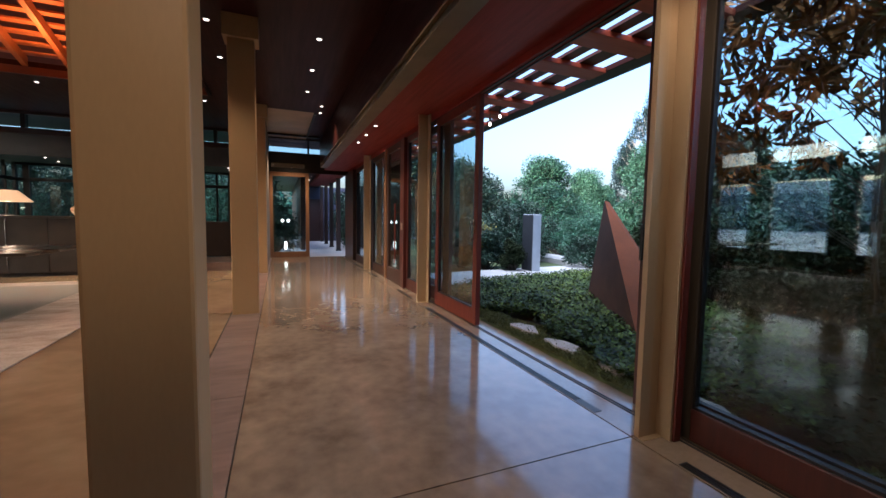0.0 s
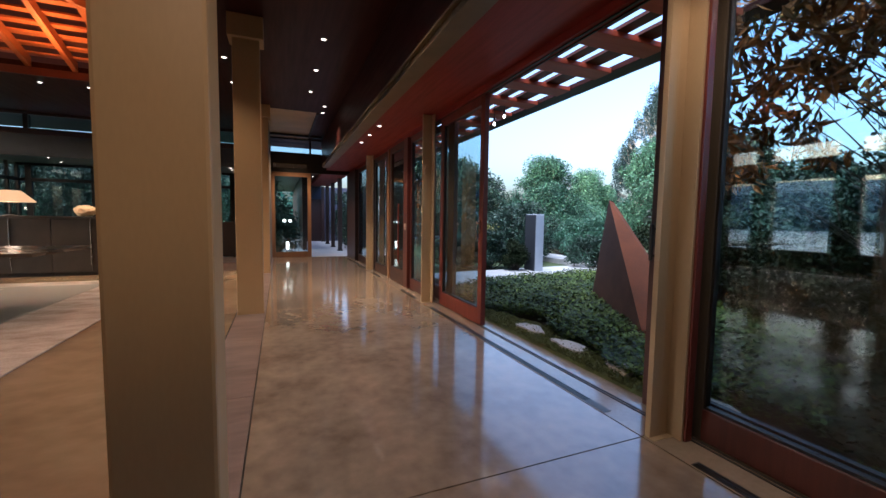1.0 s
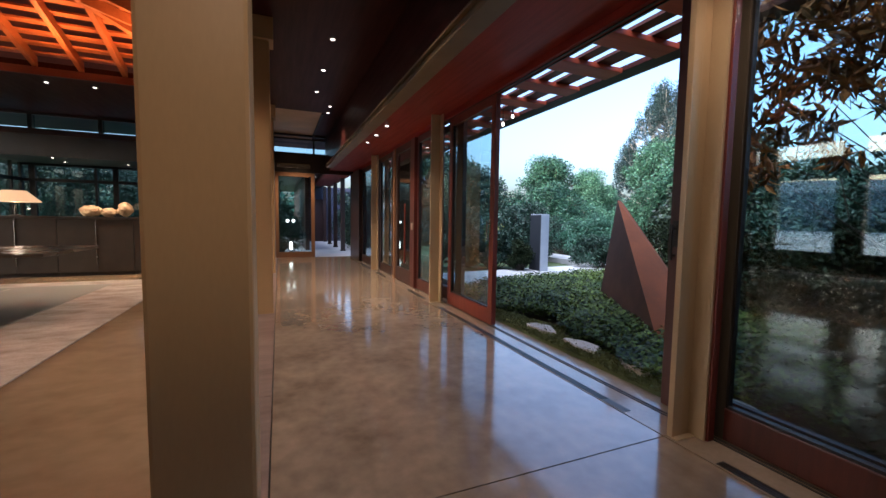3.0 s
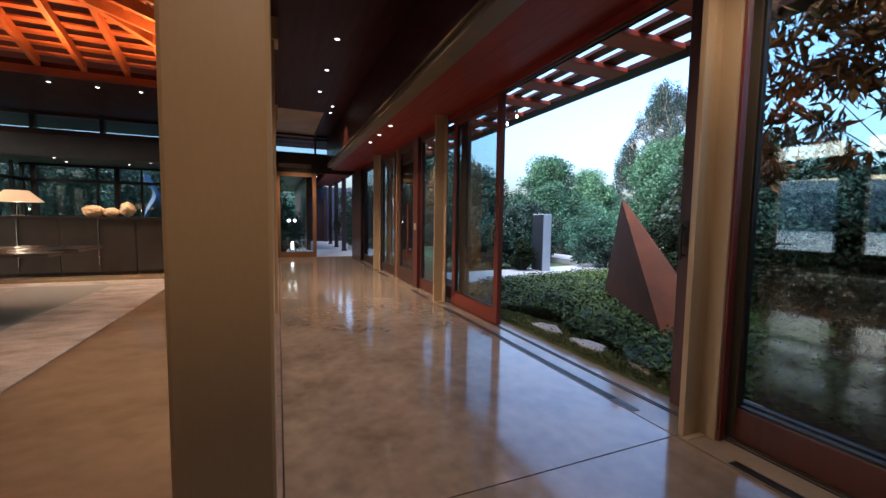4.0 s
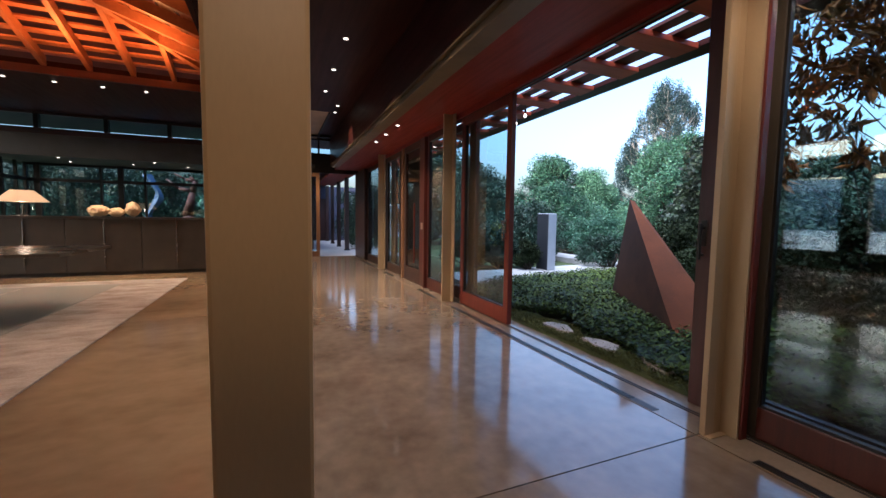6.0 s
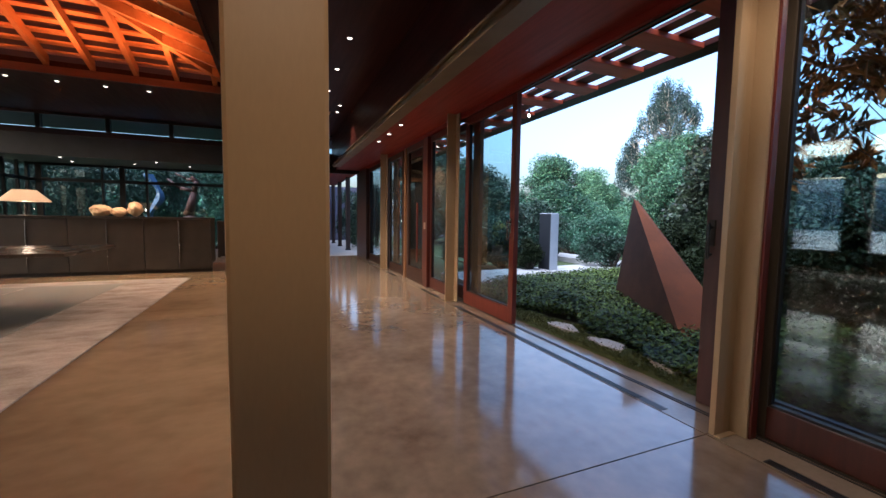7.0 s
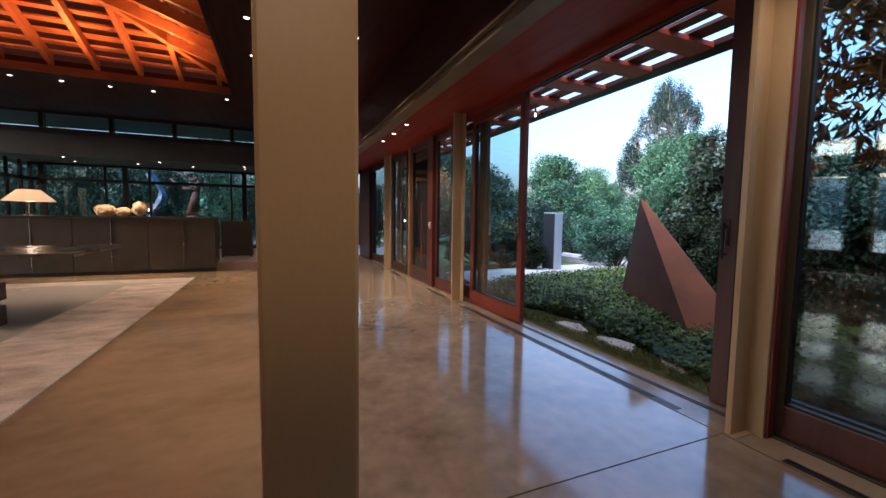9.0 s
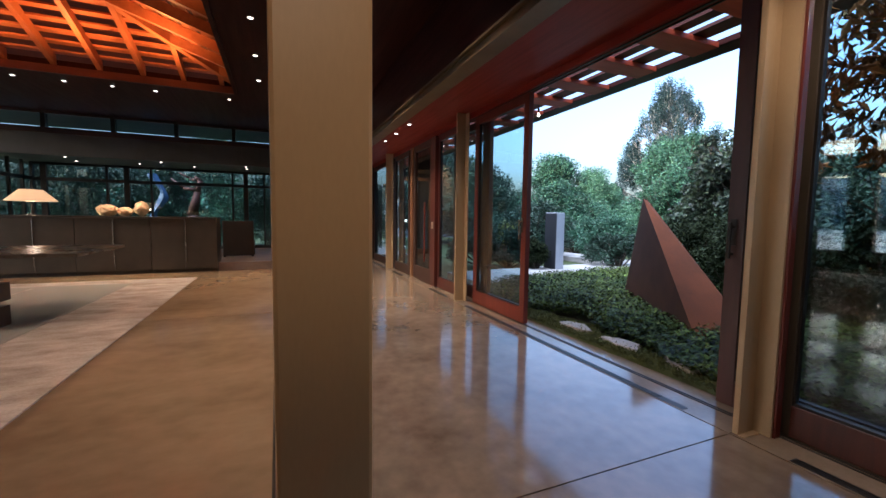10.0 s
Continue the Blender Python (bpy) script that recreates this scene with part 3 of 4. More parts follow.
solid("ceiling_bay", boxes((-6.8, -0.25, NY + 0.15, BAY + 0.6, 2.45, 2.60)), GREY_PLASTER, "grey plaster ceiling of the low bay", "ceiling", kind="structure")
solid("floor_bay", boxes((-6.6, -0.30, 9.62, BAY + 0.1, -0.01, 0.17)), STONE_BAND, "raised stone floor of the bay with a step", "floor", kind="structure")
solid("eave_north", boxes((WEST, -0.26, NY + 0.16, 14.2, 3.45, 3.62)), DARKWOOD_X, "dark wood eave over the clerestory", "eave", kind="structure")
solid("eave_west", boxes((WEST - 0.9, WEST - 0.16, Y_BACK, 13.6, 3.47, 3.62)), DARKWOOD_X, "dark wood eave over the lake windows", "eave", kind="structure")
bw = thing("window_7", (-6.2, BAY, 0.17), "dark steel window wall of the bay", "window", kind="structure")
xs = [0.0, 0.22, 1.52, 1.95, 2.5, 4.5, 4.85, 5.35, 5.95]
for k, x in enumerate(xs):
    w = 0.06 if k in (1, 3, 6) else 0.025
    part("mullion", boxes((x - w, x + w, -0.04, 0.04, 0, 2.28)), BRONZE, bw)
part("transom", boxes((0, 5.95, -0.035, 0.035, 1.82, 1.90)), BRONZE, bw)
part("sill", boxes((0, 5.95, -0.05, 0.05, 0, 0.10)), BRONZE, bw)
part("head", boxes((0, 5.95, -0.05, 0.05, 2.22, 2.279)), BRONZE, bw)
for a, b in zip(xs, xs[1:]):
    for z0, z1 in ((0.10, 1.82), (1.90, 2.22)):
        p = part("pane", boxes((a + 0.025, b - 0.025, -0.004, 0.004, z0, z1)), PANE, bw)
        p.visible_shadow = False
bs = thing("window_8", (-6.2, NY + 0.15, 0.17), "side window of the bay", "window", kind="structure")
for y in (0.0, 0.55, 1.1, 1.5):
    part("mullion", boxes((-0.03, 0.03, y - 0.025, y + 0.025, 0, 2.28)), BRONZE, bs)
part("transom", boxes((-0.03, 0.03, 0, 1.5, 1.82, 1.90)), BRONZE, bs)
p = part("pane", boxes((-0.004, 0.004, 0, 1.5, 0.1, 2.25)), PANE, bs)
p.visible_shadow = False
solid("wall_bay_west", boxes((WEST, -6.25, NY, NY + 0.2, -0.2, 2.45)), PLASTER, "dark plaster wall beside the bay", "wall", kind="structure")
solid("wall_bay_east", boxes((-0.30, -0.26, 9.6, BAY, -0.1, CEIL)), PLASTER, "dark plaster wall between bay and corridor", "wall", kind="structure")

# ---- west window wall, towards the lake ----
ww = thing("wall_west", (WEST, Y_BACK, 0), "dark steel window wall facing the lake", "wall", kind="structure")
part("header", boxes((-0.15, 0, 0, 17, 2.40, 2.95)), DARKWOOD_X, ww)
part("header", boxes((-0.15, 0, 0, 17, 3.36, CEIL + 0.2)), DARKWOOD_X, ww)
# unseen solid stretch instead of windows, added to cut the sky fill
part("header", boxes((-0.15, 0, 0, 6.6, 0, 2.40)), PLASTER, ww)
part("header", boxes((-0.15, 0, 0, 6.6, 2.95, 3.36)), PLASTER, ww)
y = 6.65
while y < 16:
    part("mullion", boxes((-0.14, 0.02, y - 0.28, y + 0.28, 0.455, 2.40)), BRONZE, ww)
    part("mullion", boxes((-0.14, 0.02, y - 0.20, y + 0.20, 2.95, 3.36)), BRONZE, ww)
    for z0, z1 in ((0.455, 2.40), (2.95, 3.36)):
        p = part("pane", boxes((-0.06, -0.052, y + 0.03, y + 1.87, z0, z1)), CLEAR, ww)
        p.visible_shadow = False
    y += 1.9
part("plinth", boxes((-0.15, 0.0, 6.6, 17, -0.1, 0.40)), PLASTER, ww, "low dark plaster wall under the windows")
part("sill", boxes((-0.16, 0.03, 6.6, 17, 0.402, 0.45)), BRONZE, ww)

# ---- lantern roof ----
SL = 0.34
lr = thing("lantern_roof", (0, 0, 0), "orange-lit fir roof with rafters and battens over the room", "roof", kind="structure")
RX0, RX1, RY0, RY1, RZ = OX0, OX1, OY0, OY1, CEIL + 0.12
part("edge_beam", boxes((RX0, RX1 - 0.06, RY1 - 0.06, RY1 - 0.004, CEIL - 0.02, CEIL + 0.10)), FIR_DIMMED, lr, "fir edge beam with dimmer light in its red-brown colour")
part("edge_beam", boxes((RX1 - 0.056, RX1 - 0.004, RY0, RY1 - 0.002, CEIL - 0.03, CEIL + 0.22)), DARKWOOD, lr, "dark wood edge beam")
part("edge_beam", boxes((RX0 + 0.004, RX0 + 0.056, RY0, RY1 - 0.065, CEIL - 0.03, CEIL + 0.22)), DARKWOOD, lr)
part("edge_beam", boxes((RX0 + 0.06, RX1 - 0.06, RY0 + 0.004, RY0 + 0.056, CEIL - 0.03, CEIL + 0.22)), DARKWOOD, lr)
half = (RX1 - RX0) / 2
XM = (RX0 + RX1) / 2


def sloped(p, q, w, h):
    """A bar of width w and height h with its underside on the line from p to q."""
    bm = bmesh.new()
    p, q = Vector(p), Vector(q)
    d = (q - p)
    s = Vector((d.y, -d.x, 0)).normalized() * w / 2
    up = Vector((0, 0, h))
    v = [bm.verts.new(c) for c in (p - s, p + s, p + s + up, p - s + up, q - s, q + s, q + s + up, q - s + up)]
    for f in ((0, 1, 2, 3), (7, 6, 5, 4), (0, 4, 5, 1), (1, 5, 6, 2), (2, 6, 7, 3), (3, 7, 4, 0)):
        bm.faces.new([v[i] for i in f])
    return bm


def height(x, y):
    return RZ + SL * min(RY1 - y, y - RY0, RX1 - x, x - RX0)


xr = -1.40
while xr > RX0:
    run = min(half, RX1 - xr, xr - RX0)
    if run > 0.2:
        part("rafter", sloped((xr, RY1, RZ), (xr, RY1 - run, RZ + SL * run), 0.075, 0.15), FIR, lr)
    xr -= 0.597
yr = RY1 - 0.3
while yr > RY0:
    run = min(half, RY1 - yr, yr - RY0)
    if run > 0.2:
        part("rafter", sloped((RX1, yr, RZ), (RX1 - run, yr, RZ + SL * run), 0.075, 0.15), FIR, lr)
        part("rafter", sloped((RX0, yr, RZ), (RX0 + run, yr, RZ + SL * run), 0.075, 0.15), FIR, lr)
    yr -= 0.597
for a, b in (((RX1, RY1), (-1, -1)), ((RX0, RY1), (1, -1)), ((RX1, RY0), (-1, 1)), ((RX0, RY0), (1, 1))):
    part("hip_rafter", sloped((a[0], a[1], RZ), (a[0] + b[0] * half, a[1] + b[1] * half, RZ + SL * half), 0.10, 0.17), FIR, lr)
part("ridge", boxes((XM - 0.06, XM + 0.06, RY0 + half, RY1 - half, RZ + SL * half - 0.05, RZ + SL * half + 0.2)), FIR, lr)
k = 0.06
while k < half:
    z = RZ + SL * k + 0.152
    part("batten", boxes((RX0 + k, RX1 - k, RY1 - k - 0.10, RY1 - k + 0.05, z, z + 0.03)), FIR, lr)
    part("batten", boxes((RX1 - k - 0.05, RX1 - k + 0.10, RY0 + k, RY1 - k - 0.11, z, z + 0.03)), FIR, lr)
    part("batten", boxes((RX0 + k - 0.10, RX0 + k + 0.05, RY0 + k, RY1 - k - 0.11, z, z + 0.03)), FIR, lr)
    k += 0.235
dk = bmesh.new()
c = [dk.verts.new(v) for v in ((RX0 - 0.3, RY1 + 0.3, RZ + 0.12), (RX1 + 0.3, RY1 + 0.3, RZ + 0.12), (RX1 + 0.3, RY0 - 0.3, RZ + 0.12), (RX0 - 0.3, RY0 - 0.3, RZ + 0.12), (XM, RY1 - half, RZ + SL * half + 0.25), (XM, RY0 + half, RZ + SL * half + 0.25))]
for f in ((0, 1, 4), (1, 2, 5, 4), (2, 3, 5), (3, 0, 4, 5)):
    dk.faces.new([c[i] for i in f])
bmesh.ops.solidify(dk, geom=dk.faces[:], thickness=-0.06)
part("deck", dk, FIR_DARK, lr, "dark fir roof deck")

# ---- downlights ----
ring_bm = lathe([(0.028, 0.0), (0.038, -0.004), (0.040, 0.0), (0.037, 0.004)], 20)
proto = thing("downlight", (0.5, CORRIDOR_Y[0], CEIL), "small round recessed downlight glowing warm", "downlight", "recessed downlights")
part("trim_ring", ring_bm, TRIM, proto)
part("lens", lathe([(0.027, -0.006), (0.025, -0.007), (0.015, -0.008)], 20), LENS, proto, "glowing lens")
spots = [(0.5, y, CEIL) for y in CORRIDOR_Y[1:]] + [(0.83, 8.6, CEIL), (0.85, 9.14, CEIL)]
spots += [(-0.75, y, CEIL) for y in (1.0, 2.15, 3.3, 4.3, 5.46, 6.63, 7.76)]
spots += [(x, 9.2, CEIL) for x in (-3.84, -3.17, -2.53, -1.33, -4.5, -5.15)]
spots += [(1.38, y, SOFFIT) for y in SOFFIT_Y] + [(1.15, y, 2.72) for y in (13.3, 14.6, 16.0, 17.4)]
spots += [(x, y, 2.45) for x, y in ((-4.97, 12.10), (-5.05, 12.90), (-3.74, 12.77), (-3.12, 12.10), (-2.52, 12.74), (-1.24, 12.10), (-1.25, 12.59))]
for s in spots:
    copy_thing(proto, pose(*s))

# ---- great room ----


def cabinet(x0, x1, pull):
    t = thing("cabinet", (x0, 9.5, 0.0), "dark metal cabinet unit with slim steel pull", "cabinet", "row of low cabinets")
    w = x1 - x0
    part("body", boxes((0, w, 0.012, 0.6, 0.07, 1.075), bevel=0.004), CABINET, t)
    part("plinth", boxes((0.0, w, 0.05, 0.55, 0.0, 0.069)), BLACK_STEEL, t)
    for a, b in ((0.004, w / 2 - 0.002), (w / 2 + 0.002, w - 0.004)):
        d = part("door", boxes((a, b, -0.012, 0.010, 0.075, 1.07), bevel=0.003), CABINET, t)
    part("pull", boxes((pull - 0.006, pull + 0.006, -0.028, -0.013, 0.2, 1.02), bevel=0.003), CHROME, d, "slim steel pull")
    return t


for x0, x1, pl in ((-2.77, -1.645, 0.58), (-3.92, -2.775, 0.57), (-5.07, -3.925, 0.57), (-6.22, -5.075, 0.57)):
    cabinet(x0, x1, pl)
solid("counter_slab", boxes((-6.24, -1.63, 9.47, 10.12, 1.077, 1.11), bevel=0.005), CABINET, "long dark metal top over the cabinets", "worktop")

# rug and table
rug = thing("rug", (-5.2, 5.4, 0.002), "large pale wool rug with grey field", "rug")
part("border", boxes((-2.4, 3.33, -3.9, 3.22, 0, 0.012), bevel=0.004), RUG_PALE, rug, "pale mottled border")
part("field", boxes((-1.6, 2.48, -3.2, 2.75, 0.012, 0.015)), RUG_DARK, rug, "grey woven field")
for a in (0.42, 0.78):
    part("stripe", boxes((a + 0.5, a + 0.53, 2.1, 2.6, 0.015, 0.017)), RUG_PALE, rug, "pale woven dash")
tb = thing("table", (-4.3, 6.0, 0.016), "long dark polished table on the rug", "table")
part("tabletop", boxes((-1.9, 1.95, -0.75, 0.60, 0.70, 0.735), bevel=0.006), material("polished_table", (0.10, 0.075, 0.055), 0.28, 0, None, 2, 60, 0.02), tb)
for x in (-1.5, 0.6):
    part("leg", boxes((x - 0.06, x + 0.06, -0.5, -0.4, 0, 0.70), bevel=0.004), DARKWOOD_X, tb)
    part("leg", boxes((x - 0.06, x + 0.06, 0.3, 0.4, 0, 0.70), bevel=0.004), DARKWOOD_X, tb)
    part("stretcher", boxes((x - 0.05, x + 0.05, -0.4, 0.3, 0.30, 0.38), bevel=0.004), DARKWOOD_X, tb)
bn = thing("bench", (-3.45, 5.45, 0.016), "dark wooden bench beside the table on the rug", "bench")
part("seat", boxes((-0.8, 0.42, -0.16, 0.16, 0.25, 0.43), bevel=0.008), DARKWOOD_X, bn)
part("base", boxes((-0.8, 0.42, -0.14, 0.14, 0.0, 0.20), bevel=0.006), DARKWOOD_X, bn)
part("spacer", boxes((-0.7, -0.6, -0.1, 0.1, 0.20, 0.25), ), BLACK_STEEL, bn)
part("spacer", boxes((0.1, 0.2, -0.1, 0.1, 0.20, 0.25)), BLACK_STEEL, bn)

# table lamp
lamp = thing("table_lamp", (-4.66, 9.9, 1.111), "table lamp with wide conical linen shade on the cabinet top", "lamp")
part("base", lathe([(0.09, 0), (0.09, 0.015), (0.02, 0.025), (0.012, 0.20)], 20), BLACK_STEEL, lamp)
part("shade", lathe([(0.355, 0.255), (0.36, 0.26), (0.16, 0.465), (0.155, 0.465)], 36), LIT_SHADE, lamp, "glowing conical cream linen shade", smooth=False)
bulb = bpy.data.lights.new("lamp_bulb", 'POINT')
bulb.energy, bulb.color, bulb.shadow_soft_size = 0.6, WARM, 0.05
new("lamp_bulb", bulb).location = (-4.66, 9.9, 1.32)


def shell(x, r, sx, seed):
    bm = bmesh.new()
    bmesh.ops.create_icosphere(bm, subdivisions=4, radius=1)
    for v in bm.verts:
        n = noise.noise(v.co * 2.2 + Vector((seed, 0, 0)))
        ridge = 0.10 * math.sin(7 * v.co.y + 5 * n + seed)
        v.co = v.co * (1 + 0.13 * n + ridge)
        v.co = Vector((v.co.x * r * sx, v.co.y * r, v.co.z * r))
    zs = min(v.co.z for v in bm.verts)
    for v in bm.verts:
        v.co.z -= zs
    ob = solid("ceramic_form", bm, SHADE, "folded cream ceramic form on the cabinet top", "sculpture", "row of ceramic forms", at=(x, 9.75, 1.111), smooth=True)
    return ob


shell(-3.50, 0.105, 1.55, 1.0)
shell(-3.22, 0.085, 1.5, 4.0)
shell(-2.96, 0.135, 0.85, 9.0)
spot(-3.2, 9.2, CEIL - 0.05, 120, 40)

bl = bmesh.new()
prev = None
for i in range(25):
    z = i / 24 * 2.55
    o = 0.16 * math.sin(z * 4.2)
    w = 0.115 + 0.035 * math.sin(z * 8.4)
    ring = [bl.verts.new((o + w * cx, 0.07 * cy, z)) for cx, cy in ((-1, 0), (0, -1), (1, 0), (0, 1))]
    if prev:
        for k in range(4):
            bl.faces.new((prev[k], prev[(k + 1) % 4], ring[(k + 1) % 4], ring[k]))
    prev = ring
bl.faces.new(prev)
solid("blue_sculpture", bl, material("blue_glass_sculpture", (0.08, 0.15, 0.30), 0.45, 0, None, 4, 60, 0.02), "tall folded blue sculpture in the garden", "sculpture", at=(-4.1, 16, -0.06))
rs = bmesh.new()
for p, q, a, b in (((0.30, 0, 0.0), (0.0, 0, 1.2), 0.20, 0.24), ((0.0, 0, 1.2), (0.16, 0, 2.0), 0.24, 0.13), ((0.16, 0, 2.0), (0.26, 0, 2.38), 0.13, 0.12), ((0.26, 0, 2.38), (0.10, 0, 2.52), 0.09, 0.05),
                   ((0.16, 0, 2.05), (-0.22, 0, 2.12), 0.10, 0.07), ((-0.22, 0, 2.12), (-0.60, 0.1, 2.42), 0.07, 0.045), ((0.24, 0, 2.36), (-0.05, 0.1, 2.45), 0.08, 0.06), ((-0.05, 0.1, 2.45), (-0.36, 0.1, 2.62), 0.06, 0.035)):
    tube(rs, p, q, a * 0.7, b * 0.7, 10)
solid("red_sculpture", rs, RUST, "branching rusty red abstract sculpture in the garden", "sculpture", at=(-3.15, 16.0, -0.06), smooth=True)

# dark seat in the bay
ch = thing("lounge_chair", (-1.36, 11.1, 0.171), "dark square lounge chair on the raised floor", "chair")
part("backrest", boxes((-0.33, 0.33, -0.30, -0.20, 0.03, 0.86), bevel=0.015), LEATHER, ch)
part("seat", boxes((-0.33, 0.33, -0.20, 0.32, 0.22, 0.38), bevel=0.02), LEATHER, ch)
for x in (-0.3, 0.3):
    for y in (-0.26, 0.28):
        part("leg", boxes((x - 0.025, x + 0.025, y - 0.025, y + 0.025, 0, 0.22)), BLACK_STEEL, ch)

# ---- pergola ----
pg = thing("pergola", (2.12, 0, 2.60), "red cedar pergola of crossed slats outside the glass", "pergola")
y = -3.545
while y < 12:
    part("crossbeam", boxes((0.0, 1.005, y - 0.12, y + 0.12, 0.085, 0.135), bevel=0.006), PERGOLA, pg)
    y += 0.63
for x0, x1 in ((0.0, 0.33), (0.43, 0.555), (0.665, 0.855)):
    part("slat", boxes((x0, x1, -4.2, 12, 0.137, 0.165)), PERGOLA_Y, pg)
part("fascia", boxes((1.006, 1.225, -4.2, 12, 0.10, 0.155), bevel=0.006), DARKWOOD, pg, "dark outer beam")


def globe(x, y, z):
    t = thing("festoon_bulb", (x, y, z), "small glowing globe bulb under the pergola", "bulb", "pergola bulbs")
    part("socket", lathe([(0.012, 0.03), (0.014, 0.05), (0.014, 0.09)], 10), BLACK_STEEL, t)
    part("cord", lathe([(0.004, 0.085), (0.004, 2.693 - z)], 6), BLACK_STEEL, t)
    part("globe", lathe([(0.004, -0.018), (0.013, -0.011), (0.017, 0), (0.014, 0.016), (0.010, 0.031)], 14), LENS, t, "lit glass globe", smooth=True)


globe(2.745, 4.74, 2.537)
globe(2.575, 4.70, 2.41)

# ---- garden ----
rng = np.random.default_rng(5)


def cover_height(x, y):
    return 0.055 + 0.075 * min(1, max(0, (x - 2.45) / 0.7)) + 0.04 * noise.noise(Vector((x * 1.7, y * 1.7, 3)))


bed = bmesh.new()
nx, ny = 40, 60
for i in range(nx + 1):
    for j in range(ny + 1):
        x, y = 2.15 + 5.3 * i / nx, -3 + 9.9 * j / ny
        bed.verts.new((x, y, cover_height(x, y) - 0.12))
bed.verts.ensure_lookup_table()
for i in range(nx):
    for j in range(ny):
        k = i * (ny + 1) + j
        bed.faces.new([bed.verts[q] for q in (k, k + ny + 1, k + ny + 2, k + 1)])
solid("garden_bed", bed, SOIL, "dark soil bed beside the house", "ground", kind="structure")


def cover(count, size, dark=False):
    x = 2.28 + 5.0 * rng.random(count) ** 1.3
    y = rng.uniform(-1.5, 6.55, count)
    ok = (x > 2.5 + 0.18 * np.sin(y * 2.1) + 0.1 * np.sin(y * 5.3))
    ok &= y < 5.33 + 0.235 * x
    # the stretch beside the closed glass takes the shade-coloured leaf
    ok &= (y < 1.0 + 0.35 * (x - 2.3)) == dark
    x, y = x[ok], y[ok]
    h = np.array([cover_height(a, b) for a, b in zip(x, y)])
    n = len(x)
    p = np.stack((x, y, h + rng.uniform(-0.07, 0.05, n)), 1)
    az = rng.uniform(0, 6.283, n)
    tilt = rng.uniform(-0.2, 0.7, n)
    axis = np.stack((np.cos(az) * np.cos(tilt), np.sin(az) * np.cos(tilt), np.sin(tilt)), 1)
    side = np.stack((-np.sin(az), np.cos(az), rng.uniform(-0.4, 0.4, n)), 1)
    s = size * rng.uniform(0.6, 1.4, n)[:, None]
    v = np.stack((p, p + axis * s * 0.5 + side * s * 0.28, p + axis * s, p + axis * s * 0.5 - side * s * 0.28), 1).reshape(-1, 3)
    k = np.arange(n) * 4
    return v, np.concatenate((np.stack((k, k + 1, k + 2), 1), np.stack((k, k + 2, k + 3), 1)))


gc = leaf_part("groundcover", cover(190000, 0.046), LEAF_COVER)
gd2 = leaf_part("shade_groundcover", cover(150000, 0.06, True), LEAF_DEEP_SHADE)
tagged(gd2, "evergreen groundcover outside the glass with deep shade in its leaf colour", "groundcover", kind="stuff")
tagged(gc, "dense dark green leafy groundcover beside the threshold", "groundcover", kind="stuff")
ms = bmesh.new()
for j in range(61):
    y = -2 + 6.6 * j / 60
    w = 0.28 + 0.08 * math.sin(y * 4) + 0.05 * math.sin(y * 9.7)
    for q in range(5):
        ms.verts.new((2.14 + w * q / 4, y, (0.004, 0.03, 0.045, 0.04, 0.0)[q] + 0.01 * noise.noise(Vector((q, y * 6, 0)))))
ms.verts.ensure_lookup_table()
for j in range(60):
    for q in range(4):
        k = j * 5 + q
        ms.faces.new([ms.verts[t] for t in (k, k + 1, k + 6, k + 5)])
solid("moss", ms, MOSS, "strip of green moss along the stone threshold", "moss", kind="stuff", smooth=True)


mt = np.random.default_rng(9)
nm = 26000
my = mt.uniform(-2, 4.6, nm)
mx = 2.15 + mt.uniform(0, 1, nm) * (0.30 + 0.08 * np.sin(my * 4) + 0.05 * np.sin(my * 9.7))
mp3 = np.stack((mx, my, 0.035 + mt.uniform(-0.015, 0.02, nm)), 1)
md = mt.normal(size=(nm, 3)) * 0.013
md[:, 2] = np.abs(md[:, 2])
ms2 = mt.normal(size=(nm, 3)) * 0.006
mv = np.stack((mp3 - ms2, mp3 + ms2, mp3 + md), 1).reshape(-1, 3)
tuft = leaf_part("moss_tufts", (mv, np.arange(nm * 3).reshape(-1, 3)), MOSS)
tagged(tuft, "fine green moss tufts along the threshold", "moss", kind="stuff")


def flagstone(x, y, rx, ry, seed):
    bm = bmesh.new()
    top = []
    for i in range(12):
        a = 2 * math.pi * i / 12
        r = 1 + 0.16 * math.sin(3 * a + seed) + 0.1 * math.sin(5 * a + 2 * seed)
        top.append(bm.verts.new((rx * r * math.cos(a), ry * r * math.sin(a), 0)))
    f = bm.faces.new(top)
    ex = bmesh.ops.extrude_face_region(bm, geom=[f])
    for v in ex["geom"]:
        if isinstance(v, bmesh.types.BMVert):
            v.co.z += 0.05
    bmesh.ops.bevel(bm, geom=[e for e in bm.edges if e.verts[0].co.z > 0.04 and e.verts[1].co.z > 0.04], offset=0.008, segments=2, affect='EDGES')
    solid("flagstone", bm, FLAG, "pale stepping flagstone set in moss", "flagstone", "stepping stones", at=(x, y, 0.014))


flagstone(2.33, 3.40, 0.10, 0.21, 1)
flagstone(2.32, 2.80, 0.10, 0.20, 2.2)
flagstone(2.35, 2.22, 0.10, 0.18, 4)
flagstone(2.36, 1.60, 0.10, 0.2, 5)

# path and monolith
path = bmesh.new()
low = [path.verts.new(p) for p in ((2.6, 5.95, -0.1), (7.4, 7.08, -0.1), (7.4, 7.9, -0.1), (2.6, 7.4, -0.1))]
high = [path.verts.new((v.co.x, v.co.y, 0.085)) for v in low]
